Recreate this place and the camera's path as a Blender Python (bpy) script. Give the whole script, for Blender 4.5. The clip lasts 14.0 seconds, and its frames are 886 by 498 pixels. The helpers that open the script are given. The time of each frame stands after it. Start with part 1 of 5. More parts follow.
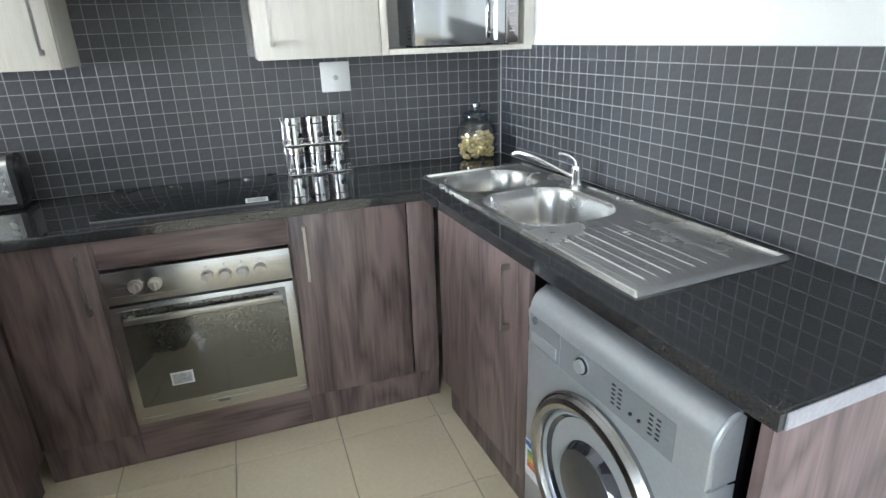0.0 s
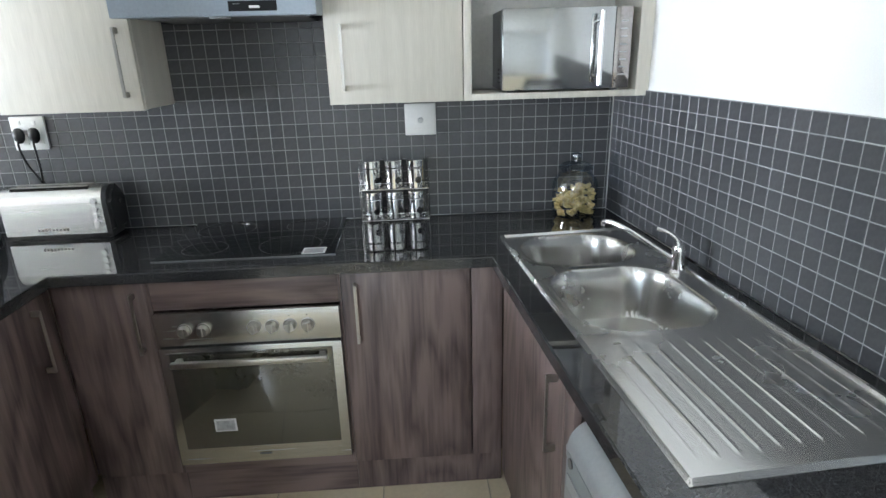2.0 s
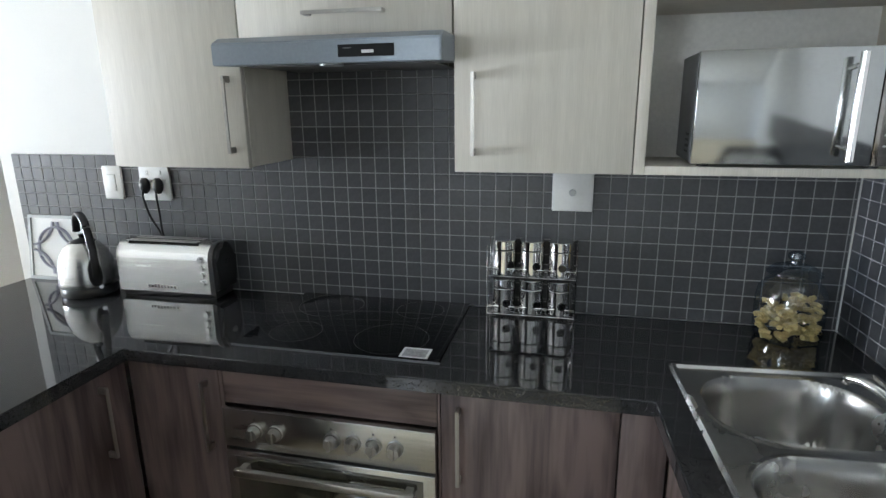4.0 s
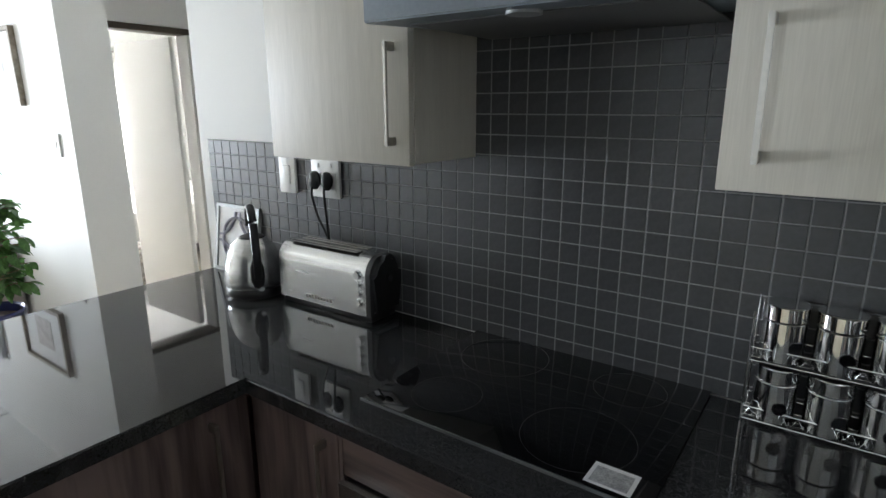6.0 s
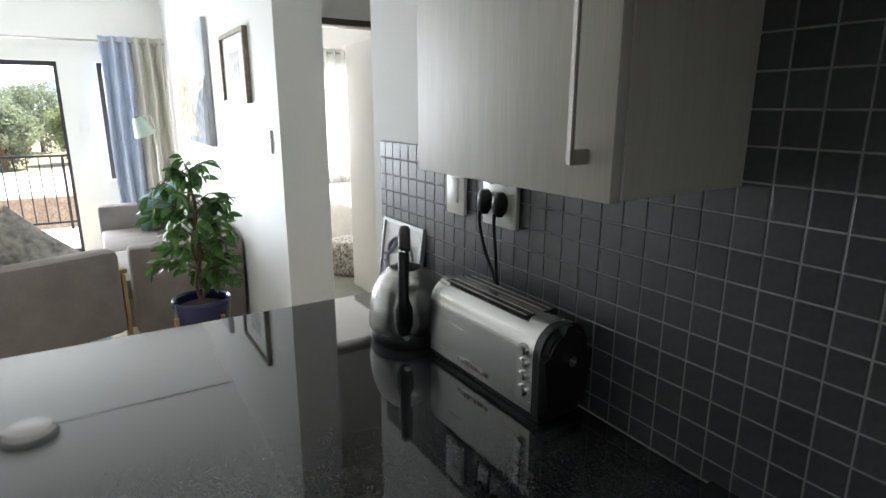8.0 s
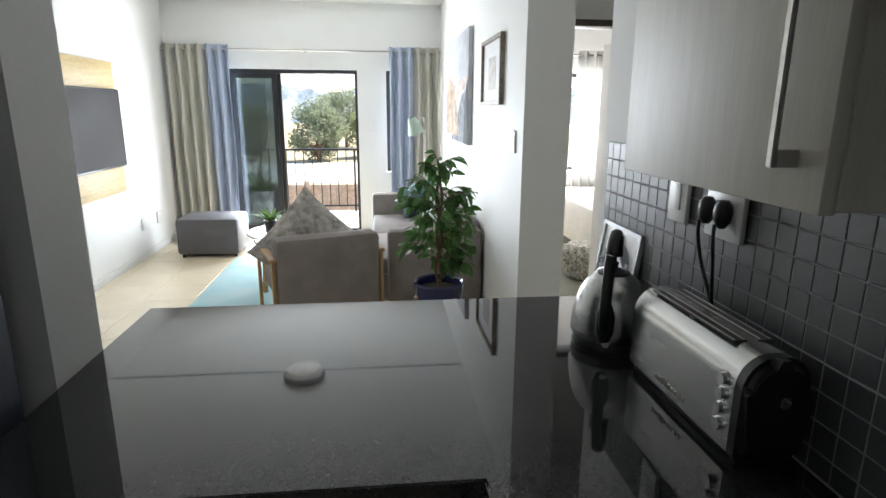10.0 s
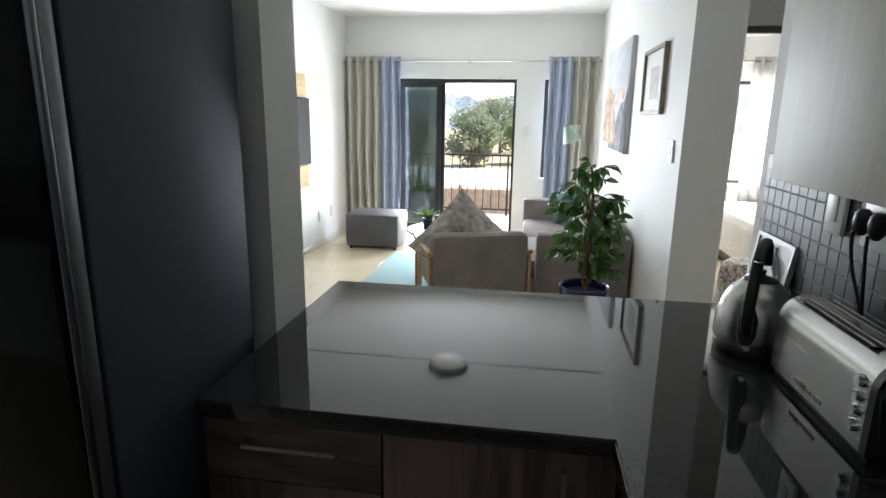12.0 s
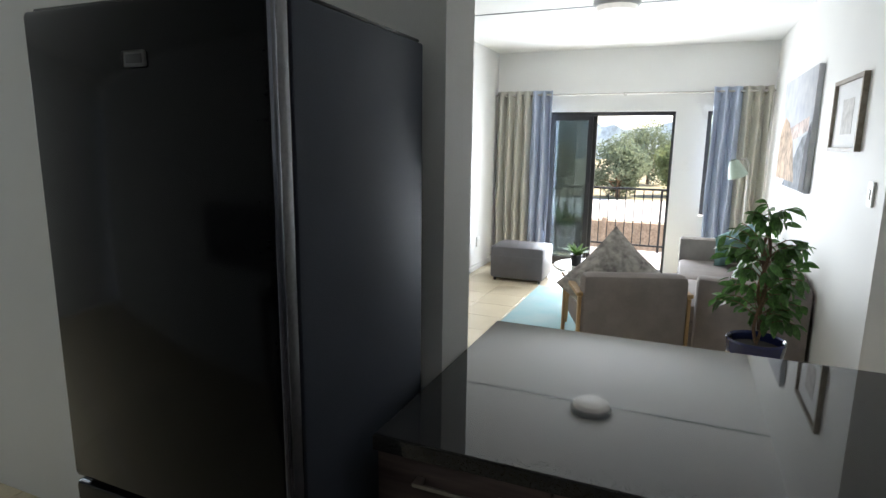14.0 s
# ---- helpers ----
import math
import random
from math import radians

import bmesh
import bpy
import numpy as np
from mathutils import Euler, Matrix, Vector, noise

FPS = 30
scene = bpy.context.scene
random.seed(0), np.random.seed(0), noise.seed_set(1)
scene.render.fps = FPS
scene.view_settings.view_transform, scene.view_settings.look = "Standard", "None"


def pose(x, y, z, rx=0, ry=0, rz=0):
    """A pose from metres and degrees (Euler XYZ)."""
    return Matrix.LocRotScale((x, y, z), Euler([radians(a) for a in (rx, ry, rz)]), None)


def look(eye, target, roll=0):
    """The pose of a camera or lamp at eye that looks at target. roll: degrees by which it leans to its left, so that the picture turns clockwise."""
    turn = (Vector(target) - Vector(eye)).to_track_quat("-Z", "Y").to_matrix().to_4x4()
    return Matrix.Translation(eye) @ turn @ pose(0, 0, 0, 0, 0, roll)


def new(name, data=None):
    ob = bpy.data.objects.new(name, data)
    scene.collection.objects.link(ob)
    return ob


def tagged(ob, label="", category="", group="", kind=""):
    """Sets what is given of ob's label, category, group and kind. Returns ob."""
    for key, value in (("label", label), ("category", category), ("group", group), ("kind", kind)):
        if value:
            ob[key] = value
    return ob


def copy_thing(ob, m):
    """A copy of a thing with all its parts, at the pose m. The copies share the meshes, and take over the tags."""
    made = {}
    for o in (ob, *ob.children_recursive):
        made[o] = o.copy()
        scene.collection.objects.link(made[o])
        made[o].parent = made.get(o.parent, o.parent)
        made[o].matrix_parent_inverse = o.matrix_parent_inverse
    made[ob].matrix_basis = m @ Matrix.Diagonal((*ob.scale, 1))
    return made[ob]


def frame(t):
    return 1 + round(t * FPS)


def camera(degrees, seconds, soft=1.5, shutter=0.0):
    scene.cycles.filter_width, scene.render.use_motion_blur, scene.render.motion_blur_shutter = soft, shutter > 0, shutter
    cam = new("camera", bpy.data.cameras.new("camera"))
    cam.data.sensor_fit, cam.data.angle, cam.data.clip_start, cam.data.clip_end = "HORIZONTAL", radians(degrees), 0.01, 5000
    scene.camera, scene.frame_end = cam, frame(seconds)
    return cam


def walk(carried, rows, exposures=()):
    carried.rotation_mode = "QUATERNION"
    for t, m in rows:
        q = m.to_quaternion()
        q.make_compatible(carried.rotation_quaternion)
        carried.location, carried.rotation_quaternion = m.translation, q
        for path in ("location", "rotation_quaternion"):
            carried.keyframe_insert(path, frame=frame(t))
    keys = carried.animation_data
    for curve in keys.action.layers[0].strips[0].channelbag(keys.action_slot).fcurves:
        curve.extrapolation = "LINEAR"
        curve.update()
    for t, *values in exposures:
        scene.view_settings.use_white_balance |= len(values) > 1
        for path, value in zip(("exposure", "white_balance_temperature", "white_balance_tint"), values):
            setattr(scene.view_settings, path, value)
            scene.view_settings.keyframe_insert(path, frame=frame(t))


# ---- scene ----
# camera and its walk
cam = camera(76.0, 14.0)
PATH = [  # seconds, eye, yaw, pitch, roll
    (0.0, (0.107, 0.122, 1.466), -18.72, -20.73, -1.93),
    (0.5, (0.185, 0.18, 1.481), -15.45, -20.74, -1.8),
    (1.0, (0.284, 0.246, 1.498), -10.96, -20.59, -1.78),
    (1.5, (0.373, 0.306, 1.53), -7.0, -20.16, -1.63),
    (2.0, (0.441, 0.358, 1.551), -3.34, -18.98, -1.51),
    (2.5, (0.479, 0.438, 1.578), -0.32, -17.75, -1.31),
    (3.0, (0.512, 0.564, 1.581), 3.17, -15.46, -1.08),
    (5.5, (0.426, 1.264, 1.538), 30.68, -14.17, -0.2),
    (6.0, (0.359, 1.376, 1.525), 35.66, -14.15, -0.12),
    (6.5, (0.28, 1.519, 1.513), 40.53, -13.73, 0.1),
    (7.0, (0.205, 1.641, 1.515), 45.57, -13.88, 0.01),
    (7.5, (0.118, 1.741, 1.506), 51.24, -13.78, 0.13),
    (8.0, (0.038, 1.826, 1.508), 58.3, -14.02, 0.07),
    (8.5, (-0.011, 1.882, 1.507), 65.43, -14.09, 0.03),
    (9.0, (-0.031, 1.891, 1.498), 71.78, -14.06, 0.05),
    (9.2, (-0.019, 1.895, 1.497), 74.6, -14.02, 0.09),
    (11.5, (0.272, 1.923, 1.5), 94.89, -13.32, 0.83),
    (12.0, (0.283, 1.89, 1.504), 98.7, -13.26, 0.89),
    (12.5, (0.288, 1.859, 1.508), 102.74, -13.14, 0.94),
    (13.0, (0.287, 1.837, 1.512), 106.58, -12.71, 0.78),
    (13.5, (0.295, 1.82, 1.531), 109.81, -12.07, 0.78),
    (14.0, (0.299, 1.805, 1.548), 112.79, -10.57, 0.73),
]


def gaze(eye, yaw, pitch, roll):
    a, p = radians(yaw), radians(pitch)
    ahead = Vector((-math.sin(a) * math.cos(p), math.cos(a) * math.cos(p), math.sin(p)))
    return look(eye, Vector(eye) + ahead, roll)


EXPOSURES = [(0, 4.3, 6600, 16), (1.5, 4.05, 6600, 16), (3, 3.62, 6650, 16), (5.5, 2.93, 6750, 16), (7, 2.44, 6900, 16), (9, 2.06, 6950, 16), (11.5, 1.7, 6950, 16), (14, 1.74, 6950, 16)]
walk(cam, [(t, gaze(eye, yaw, pitch, roll)) for t, eye, yaw, pitch, roll in PATH], EXPOSURES)

# ---- world and daylight ----
world = bpy.data.worlds.new("sky")
scene.world = world
world.use_nodes = True
sky = world.node_tree.nodes.new("ShaderNodeTexSky")
sky.sky_type, sky.sun_disc = "NISHITA", False
sky.sun_elevation, sky.sun_rotation = radians(58), radians(-24)
world.node_tree.links.new(sky.outputs["Color"], world.node_tree.nodes["Background"].inputs["Color"])
world.node_tree.nodes["Background"].inputs["Strength"].default_value = 0.15
sun = bpy.data.lights.new("sun", "SUN")
sun.energy, sun.angle, sun.color = 5.0, radians(0.5), (1.0, 0.95, 0.87)
new("sun", sun).matrix_world = look((-4, 9, 16), (0, 0, 0))


def window_light(eye, target, wide, high, watts, colour=(0.9, 0.96, 1.0), spread=180):
    """The sky's light in a window's opening."""
    lamp = bpy.data.lights.new("window_light", "AREA")
    lamp.shape, lamp.size, lamp.size_y, lamp.energy, lamp.color = "RECTANGLE", wide, high, watts, colour
    lamp.spread = radians(spread)
    ob = new("window_light", lamp)
    ob.matrix_world = look(eye, target)
    return ob


# ---- materials ----
def mat(name, colour, rough=0.5, metal=0.0, vary=0.08, scale=6.0, bump=0.0, fine=120.0, stretch=(1, 1, 1), dark=None, coat=0.0, tone=0.0, spec=0.5):
    """A surface with two scales of variation; dark: the second colour of its grain; tone: difference from piece to piece."""
    m = bpy.data.materials.new(name)
    m.use_nodes = True
    nt = m.node_tree
    bsdf = nt.nodes["Principled BSDF"]
    bsdf.inputs["Roughness"].default_value, bsdf.inputs["Metallic"].default_value = rough, metal
    bsdf.inputs["Coat Weight"].default_value = coat
    bsdf.inputs["Coat Roughness"].default_value = 0.08
    bsdf.inputs["Specular IOR Level"].default_value = spec
    where = nt.nodes.new("ShaderNodeTexCoord")
    grow = nt.nodes.new("ShaderNodeMapping")
    grow.inputs["Scale"].default_value = stretch
    nt.links.new(where.outputs["Object"], grow.inputs["Vector"])
    big, small = nt.nodes.new("ShaderNodeTexNoise"), nt.nodes.new("ShaderNodeTexNoise")
    big.inputs["Scale"].default_value, small.inputs["Scale"].default_value = scale, fine
    big.inputs["Detail"].default_value, small.inputs["Detail"].default_value = 4, 3
    for n in (big, small):
        nt.links.new(grow.outputs["Vector"], n.inputs["Vector"])
    ramp = nt.nodes.new("ShaderNodeMix")
    ramp.data_type = "RGBA"
    low = dark or tuple(c * (1 - vary * 2) for c in colour)
    high = tuple(min(1, c * (1 + vary)) for c in colour)
    ramp.inputs["A"].default_value, ramp.inputs["B"].default_value = (*low, 1), (*high, 1)
    both = nt.nodes.new("ShaderNodeMath")
    both.operation = "MULTIPLY_ADD"
    nt.links.new(small.outputs["Fac"], both.inputs[0])
    both.inputs[1].default_value = 0.6
    sub = nt.nodes.new("ShaderNodeMath")
    sub.operation = "MULTIPLY"
    sub.inputs[1].default_value = 0.55
    nt.links.new(big.outputs["Fac"], sub.inputs[0])
    nt.links.new(sub.outputs[0], both.inputs[2])
    spread = nt.nodes.new("ShaderNodeMapRange")
    spread.inputs["From Min"].default_value, spread.inputs["From Max"].default_value = 0.43, 0.72
    nt.links.new(both.outputs[0], spread.inputs["Value"])
    nt.links.new(spread.outputs["Result"], ramp.inputs["Factor"])
    out = ramp.outputs["Result"]
    if tone:
        info, span = nt.nodes.new("ShaderNodeObjectInfo"), nt.nodes.new("ShaderNodeMapRange")
        span.inputs["To Min"].default_value, span.inputs["To Max"].default_value = 1 - tone, 1 + tone
        nt.links.new(info.outputs["Random"], span.inputs["Value"])
        hsv = nt.nodes.new("ShaderNodeHueSaturation")
        nt.links.new(span.outputs["Result"], hsv.inputs["Value"])
        nt.links.new(out, hsv.inputs["Color"])
        out = hsv.outputs["Color"]
    nt.links.new(out, bsdf.inputs["Base Color"])
    worn = nt.nodes.new("ShaderNodeMapRange")
    worn.inputs["To Min"].default_value, worn.inputs["To Max"].default_value = rough * 0.85, min(1, rough * 1.2)
    nt.links.new(big.outputs["Fac"], worn.inputs["Value"])
    nt.links.new(worn.outputs["Result"], bsdf.inputs["Roughness"])
    if bump:
        b = nt.nodes.new("ShaderNodeBump")
        b.inputs["Strength"].default_value, b.inputs["Distance"].default_value = bump, 0.002
        nt.links.new(both.outputs[0], b.inputs["Height"])
        nt.links.new(b.outputs["Normal"], bsdf.inputs["Normal"])
    return m


def glass(name, colour=(1, 1, 1), rough=0.0, clear=0.85, gloss=0.05):
    """A thin pane: mostly clear, with a little gloss."""
    m = bpy.data.materials.new(name)
    m.use_nodes = True
    nt = m.node_tree
    nt.nodes.remove(nt.nodes["Principled BSDF"])
    mix, a, b = nt.nodes.new("ShaderNodeMixShader"), nt.nodes.new("ShaderNodeBsdfTransparent"), nt.nodes.new("ShaderNodeBsdfGlossy")
    a.inputs["Color"].default_value = (*[c * clear for c in colour], 1)
    b.inputs["Roughness"].default_value = rough
    mix.inputs[0].default_value = gloss
    nt.links.new(a.outputs[0], mix.inputs[1])
    nt.links.new(b.outputs[0], mix.inputs[2])
    nt.links.new(mix.outputs[0], nt.nodes["Material Output"].inputs["Surface"])
    return m


def emitter(name, colour, strength):
    m = mat(name, colour, 0.4)
    p = m.node_tree.nodes["Principled BSDF"]
    p.inputs["Emission Color"].default_value, p.inputs["Emission Strength"].default_value = (*colour, 1), strength
    return m


def wood(name, light, dark, along="z", rough=0.42, rings=7.0):
    """Veneer foil: wandering growth rings stretched along one axis, over fine streaks, each board from another place in the tree."""
    m = bpy.data.materials.new(name)
    m.use_nodes = True
    nt = m.node_tree
    bsdf = nt.nodes["Principled BSDF"]
    where, info = nt.nodes.new("ShaderNodeTexCoord"), nt.nodes.new("ShaderNodeObjectInfo")
    shift = nt.nodes.new("ShaderNodeVectorMath")
    shift.operation = "MULTIPLY_ADD"
    shift.inputs[1].default_value = (3.1, 2.3, 5.7)
    nt.links.new(info.outputs["Random"], shift.inputs[0])
    nt.links.new(where.outputs["Object"], shift.inputs[2])

    def grain(scale, across, lengthwise, detail, bend=0.0):
        grow, n = nt.nodes.new("ShaderNodeMapping"), nt.nodes.new("ShaderNodeTexNoise")
        grow.inputs["Scale"].default_value = tuple(lengthwise if a == along else across for a in "xyz")
        n.inputs["Scale"].default_value, n.inputs["Detail"].default_value = scale, detail
        n.inputs["Distortion"].default_value = bend
        nt.links.new(shift.outputs[0], grow.inputs["Vector"])
        nt.links.new(grow.outputs[0], n.inputs["Vector"])
        return n.outputs["Fac"]

    def sums(kind, a, b):
        n = nt.nodes.new("ShaderNodeMath")
        n.operation = kind
        for k, v in enumerate((a, b)):
            if isinstance(v, float):
                n.inputs[k].default_value = v
            else:
                nt.links.new(v, n.inputs[k])
        return n.outputs[0]

    figure = sums("PINGPONG", sums("MULTIPLY", grain(1.5, 2.4, 0.62, 2.6, 0.5), rings * 2), 1.0)
    streak = grain(9.0, 8.0, 0.5, 5, 0.3)
    broad = grain(1.3, 2.0, 0.6, 2)
    both = sums("ADD", sums("MULTIPLY", figure, 0.34), sums("ADD", sums("MULTIPLY", streak, 0.75), sums("MULTIPLY", broad, 0.45)))
    spread = nt.nodes.new("ShaderNodeMapRange")
    spread.inputs["From Min"].default_value, spread.inputs["From Max"].default_value = 0.52, 0.96
    nt.links.new(both, spread.inputs["Value"])
    mix = nt.nodes.new("ShaderNodeMix")
    mix.data_type = "RGBA"
    mix.inputs["A"].default_value, mix.inputs["B"].default_value = (*dark, 1), (*light, 1)
    nt.links.new(spread.outputs["Result"], mix.inputs["Factor"])
    nt.links.new(mix.outputs["Result"], bsdf.inputs["Base Color"])
    worn = nt.nodes.new("ShaderNodeMapRange")
    worn.inputs["To Min"].default_value, worn.inputs["To Max"].default_value = rough * 1.15, rough * 0.85
    nt.links.new(streak, worn.inputs["Value"])
    nt.links.new(worn.outputs["Result"], bsdf.inputs["Roughness"])
    b = nt.nodes.new("ShaderNodeBump")
    b.inputs["Strength"].default_value, b.inputs["Distance"].default_value = 0.12, 0.002
    nt.links.new(both, b.inputs["Height"])
    nt.links.new(b.outputs["Normal"], bsdf.inputs["Normal"])
    return m


PAINT = mat("white_wall_paint", (0.78, 0.78, 0.76), 0.6, vary=0.02, scale=1.5, bump=0.15, fine=260)
CEILING = mat("white_ceiling_paint", (0.82, 0.82, 0.8), 0.7, vary=0.02, scale=1.2, bump=0.1, fine=200)
FLOORTILE = mat("cream_porcelain", (0.69, 0.59, 0.425), 0.24, vary=0.03, scale=3, bump=0.02, fine=60, tone=0.04)
FLOORGROUT = mat("floor_grout", (0.36, 0.33, 0.27), 0.85, vary=0.1, scale=9)
TILE = mat("slate_grey_ceramic", (0.056, 0.058, 0.062), 0.38, vary=0.12, scale=14, bump=0.05, fine=90, tone=0.12, spec=0.7)
GROUT = mat("pale_grout", (0.32, 0.32, 0.325), 0.85, vary=0.1, scale=14)
GRANITE = mat("polished_black_granite", (0.034, 0.034, 0.036), 0.03, vary=0.2, scale=190, fine=380, dark=(0.017, 0.017, 0.018), spec=0.75)
WOOD = wood("dark_walnut_foil", (0.2, 0.142, 0.13), (0.064, 0.043, 0.04))
WOODX = wood("dark_walnut_foil_lying", (0.2, 0.142, 0.13), (0.064, 0.043, 0.04), "x")
PANEL = wood("walnut_foil_end", (0.24, 0.17, 0.165), (0.12, 0.082, 0.078))
CREAM = mat("cream_woodgrain_foil", (0.64, 0.605, 0.535), 0.5, scale=2.5, fine=30, stretch=(14, 14, 0.5), dark=(0.6, 0.565, 0.495), bump=0.1)
CARCASS = mat("white_melamine", (0.74, 0.73, 0.7), 0.5, vary=0.04, scale=4, fine=90)
STEEL = mat("brushed_steel", (0.56, 0.56, 0.55), 0.25, 1.0, vary=0.06, scale=5, fine=60, stretch=(1, 1, 30))
SINKSTEEL = mat("satin_sink_steel", (0.6, 0.59, 0.57), 0.26, 1.0, vary=0.03, scale=5, fine=60)
NICKEL = mat("satin_nickel", (0.45, 0.43, 0.4), 0.3, 1.0, vary=0.05, scale=9)
CHROME = mat("chrome", (0.8, 0.8, 0.8), 0.05, 1.0, vary=0.02)
BLACK = mat("black_plastic", (0.012, 0.012, 0.013), 0.3, vary=0.1, scale=20)
GLOSSBLACK = mat("gloss_black_door", (0.006, 0.006, 0.007), 0.08, vary=0.1, scale=6)
FRIDGEDOOR = mat("black_fridge_lacquer", (0.004, 0.004, 0.005), 0.1, vary=0.1, scale=6, spec=0.16)
HOBGLASS = mat("black_ceramic_glass", (0.006, 0.006, 0.007), 0.04, vary=0.1, scale=30)
OVENGLASS = mat("dark_oven_glass", (0.05, 0.048, 0.035), 0.04, vary=0.05, spec=1.0, coat=1.0)
GREYMARK = mat("grey_print", (0.12, 0.12, 0.12), 0.4)
SILVER = mat("silver_grey_enamel", (0.4, 0.415, 0.42), 0.32, 0.35, vary=0.03, scale=4)
SILVERDARK = mat("grey_enamel_facia", (0.28, 0.3, 0.31), 0.34, 0.3, vary=0.03, scale=4)
FRIDGESIDE = mat("dark_grey_fridge_sheet", (0.08, 0.091, 0.118), 0.55, 0.0, vary=0.06, scale=5, bump=0.08, fine=300, spec=0.3)
EDGEBEAD = mat("dark_chrome_bead", (0.22, 0.23, 0.27), 0.2, 0.9, vary=0.05, scale=5)
FRIDGETRIM = mat("grey_fridge_trim", (0.2, 0.2, 0.21), 0.3, 0.6)
WHITEPLASTIC = mat("white_plastic", (0.76, 0.76, 0.74), 0.35, vary=0.02, scale=8)
PRINT = mat("grey_label_print", (0.42, 0.42, 0.43), 0.6, vary=0.2, scale=60, fine=300)
EDGING = mat("pale_grey_edging", (0.4, 0.39, 0.42), 0.5, vary=0.08, scale=12)
ZONE = mat("faint_zone_print", (0.024, 0.024, 0.025), 0.3)
LABELWHITE = mat("white_paper_label", (0.75, 0.75, 0.75), 0.6, vary=0.03)
HOODPAINT = mat("grey_blue_metal_paint", (0.27, 0.31, 0.35), 0.35, 0.4, vary=0.04, scale=6)
MIRROR = mat("mirror_glass_door", (0.42, 0.43, 0.43), 0.12, 1.0, vary=0.02)
FRAMEDARK = mat("black_aluminium", (0.02, 0.021, 0.023), 0.4, 0.2)
PANE = glass("clear_pane", (0.95, 1.0, 0.98), clear=0.93)
PANETINT = glass("grey_green_pane", (0.62, 0.72, 0.76), clear=0.42, gloss=0.1)
JARGLASS = glass("jar_glass", (0.9, 0.95, 1.0), clear=0.88, gloss=0.16)
DRUMGLASS = mat("porthole_glass", (0.1, 0.105, 0.12), 0.06, 0.75, vary=0.1, scale=9)
RINGMETAL = mat("satin_ring_metal", (0.36, 0.355, 0.35), 0.24, 1.0, vary=0.04, scale=6)
PASTA = mat("dry_pasta", (0.72, 0.52, 0.2), 0.55, vary=0.15, scale=40, tone=0.1)
SKIRT = mat("skirting_paint", (0.7, 0.7, 0.68), 0.4, vary=0.03)


# ---- small builders ----
def box(bm, x0, x1, y0, y1, z0, z1, bevel=0.0, seg=2):
    made = bmesh.ops.create_cube(bm, size=1.0, matrix=Matrix.Translation(((x0 + x1) / 2, (y0 + y1) / 2, (z0 + z1) / 2)) @ Matrix.Diagonal((abs(x1 - x0), abs(y1 - y0), abs(z1 - z0), 1)))
    if bevel:
        edges = list({e for v in made["verts"] for e in v.link_edges})
        bmesh.ops.bevel(bm, geom=edges, offset=bevel, segments=seg, affect="EDGES", profile=0.5)
    return bm


def boxes(*many, bevel=0.0):
    bm = bmesh.new()
    for b in many:
        box(bm, *b, bevel=bevel)
    return bm


def rod(bm, a, b, r, r2=None, seg=14):
    a, b = Vector(a), Vector(b)
    m = Matrix.Translation((a + b) / 2) @ (b - a).to_track_quat("Z", "Y").to_matrix().to_4x4()
    bmesh.ops.create_cone(bm, cap_ends=True, segments=seg, radius1=r, radius2=r if r2 is None else r2, depth=(b - a).length, matrix=m)
    return bm


def lathe(bm, rings, seg=32, at=(0, 0, 0), squash=1.0):
    """Turned shape from (radius, height) rings."""
    loops = []
    for r, z in rings:
        if r < 1e-5:
            loops.append([bm.verts.new((at[0], at[1], at[2] + z))])
        else:
            loops.append([bm.verts.new((at[0] + r * math.cos(2 * math.pi * k / seg), at[1] + squash * r * math.sin(2 * math.pi * k / seg), at[2] + z)) for k in range(seg)])
    for a, b in zip(loops, loops[1:]):
        for k in range(seg):
            j = (k + 1) % seg
            quad = [a[k % len(a)], a[j % len(a)], b[j % len(b)], b[k % len(b)]]
            quad = [v for i, v in enumerate(quad) if v not in quad[:i]]
            if len(quad) > 2:
                bm.faces.new(quad)
    return bm


def tube(bm, points, r, seg=8, flat=1.0):
    """A bent round bar along points."""
    pts = [Vector(p) for p in points]
    loops = []
    for i, p in enumerate(pts):
        d = (pts[min(i + 1, len(pts) - 1)] - pts[max(i - 1, 0)]).normalized()
        side = d.cross(Vector((0, 0, 1)) if abs(d.z) < 0.9 else Vector((0, 1, 0))).normalized()
        up = side.cross(d)
        loops.append([bm.verts.new(p + r * (math.cos(2 * math.pi * k / seg) * side + flat * math.sin(2 * math.pi * k / seg) * up)) for k in range(seg)])
    for a, b in zip(loops, loops[1:]):
        for k in range(seg):
            bm.faces.new((a[k], a[(k + 1) % seg], b[(k + 1) % seg], b[k]))
    bm.faces.new(loops[0][::-1]), bm.faces.new(loops[-1])
    return bm


def bezier(points, n=16):
    """Points along a smooth line through the given ones."""
    p = [Vector(q) for q in points]
    out = []
    for i in range(len(p) - 1):
        a, b, c, d = p[max(i - 1, 0)], p[i], p[i + 1], p[min(i + 2, len(p) - 1)]
        for k in range(n):
            t = k / n
            out.append(0.5 * (2 * b + (c - a) * t + (2 * a - 5 * b + 4 * c - d) * t * t + (3 * b - a - 3 * c + d) * t ** 3))
    return out + [p[-1]]


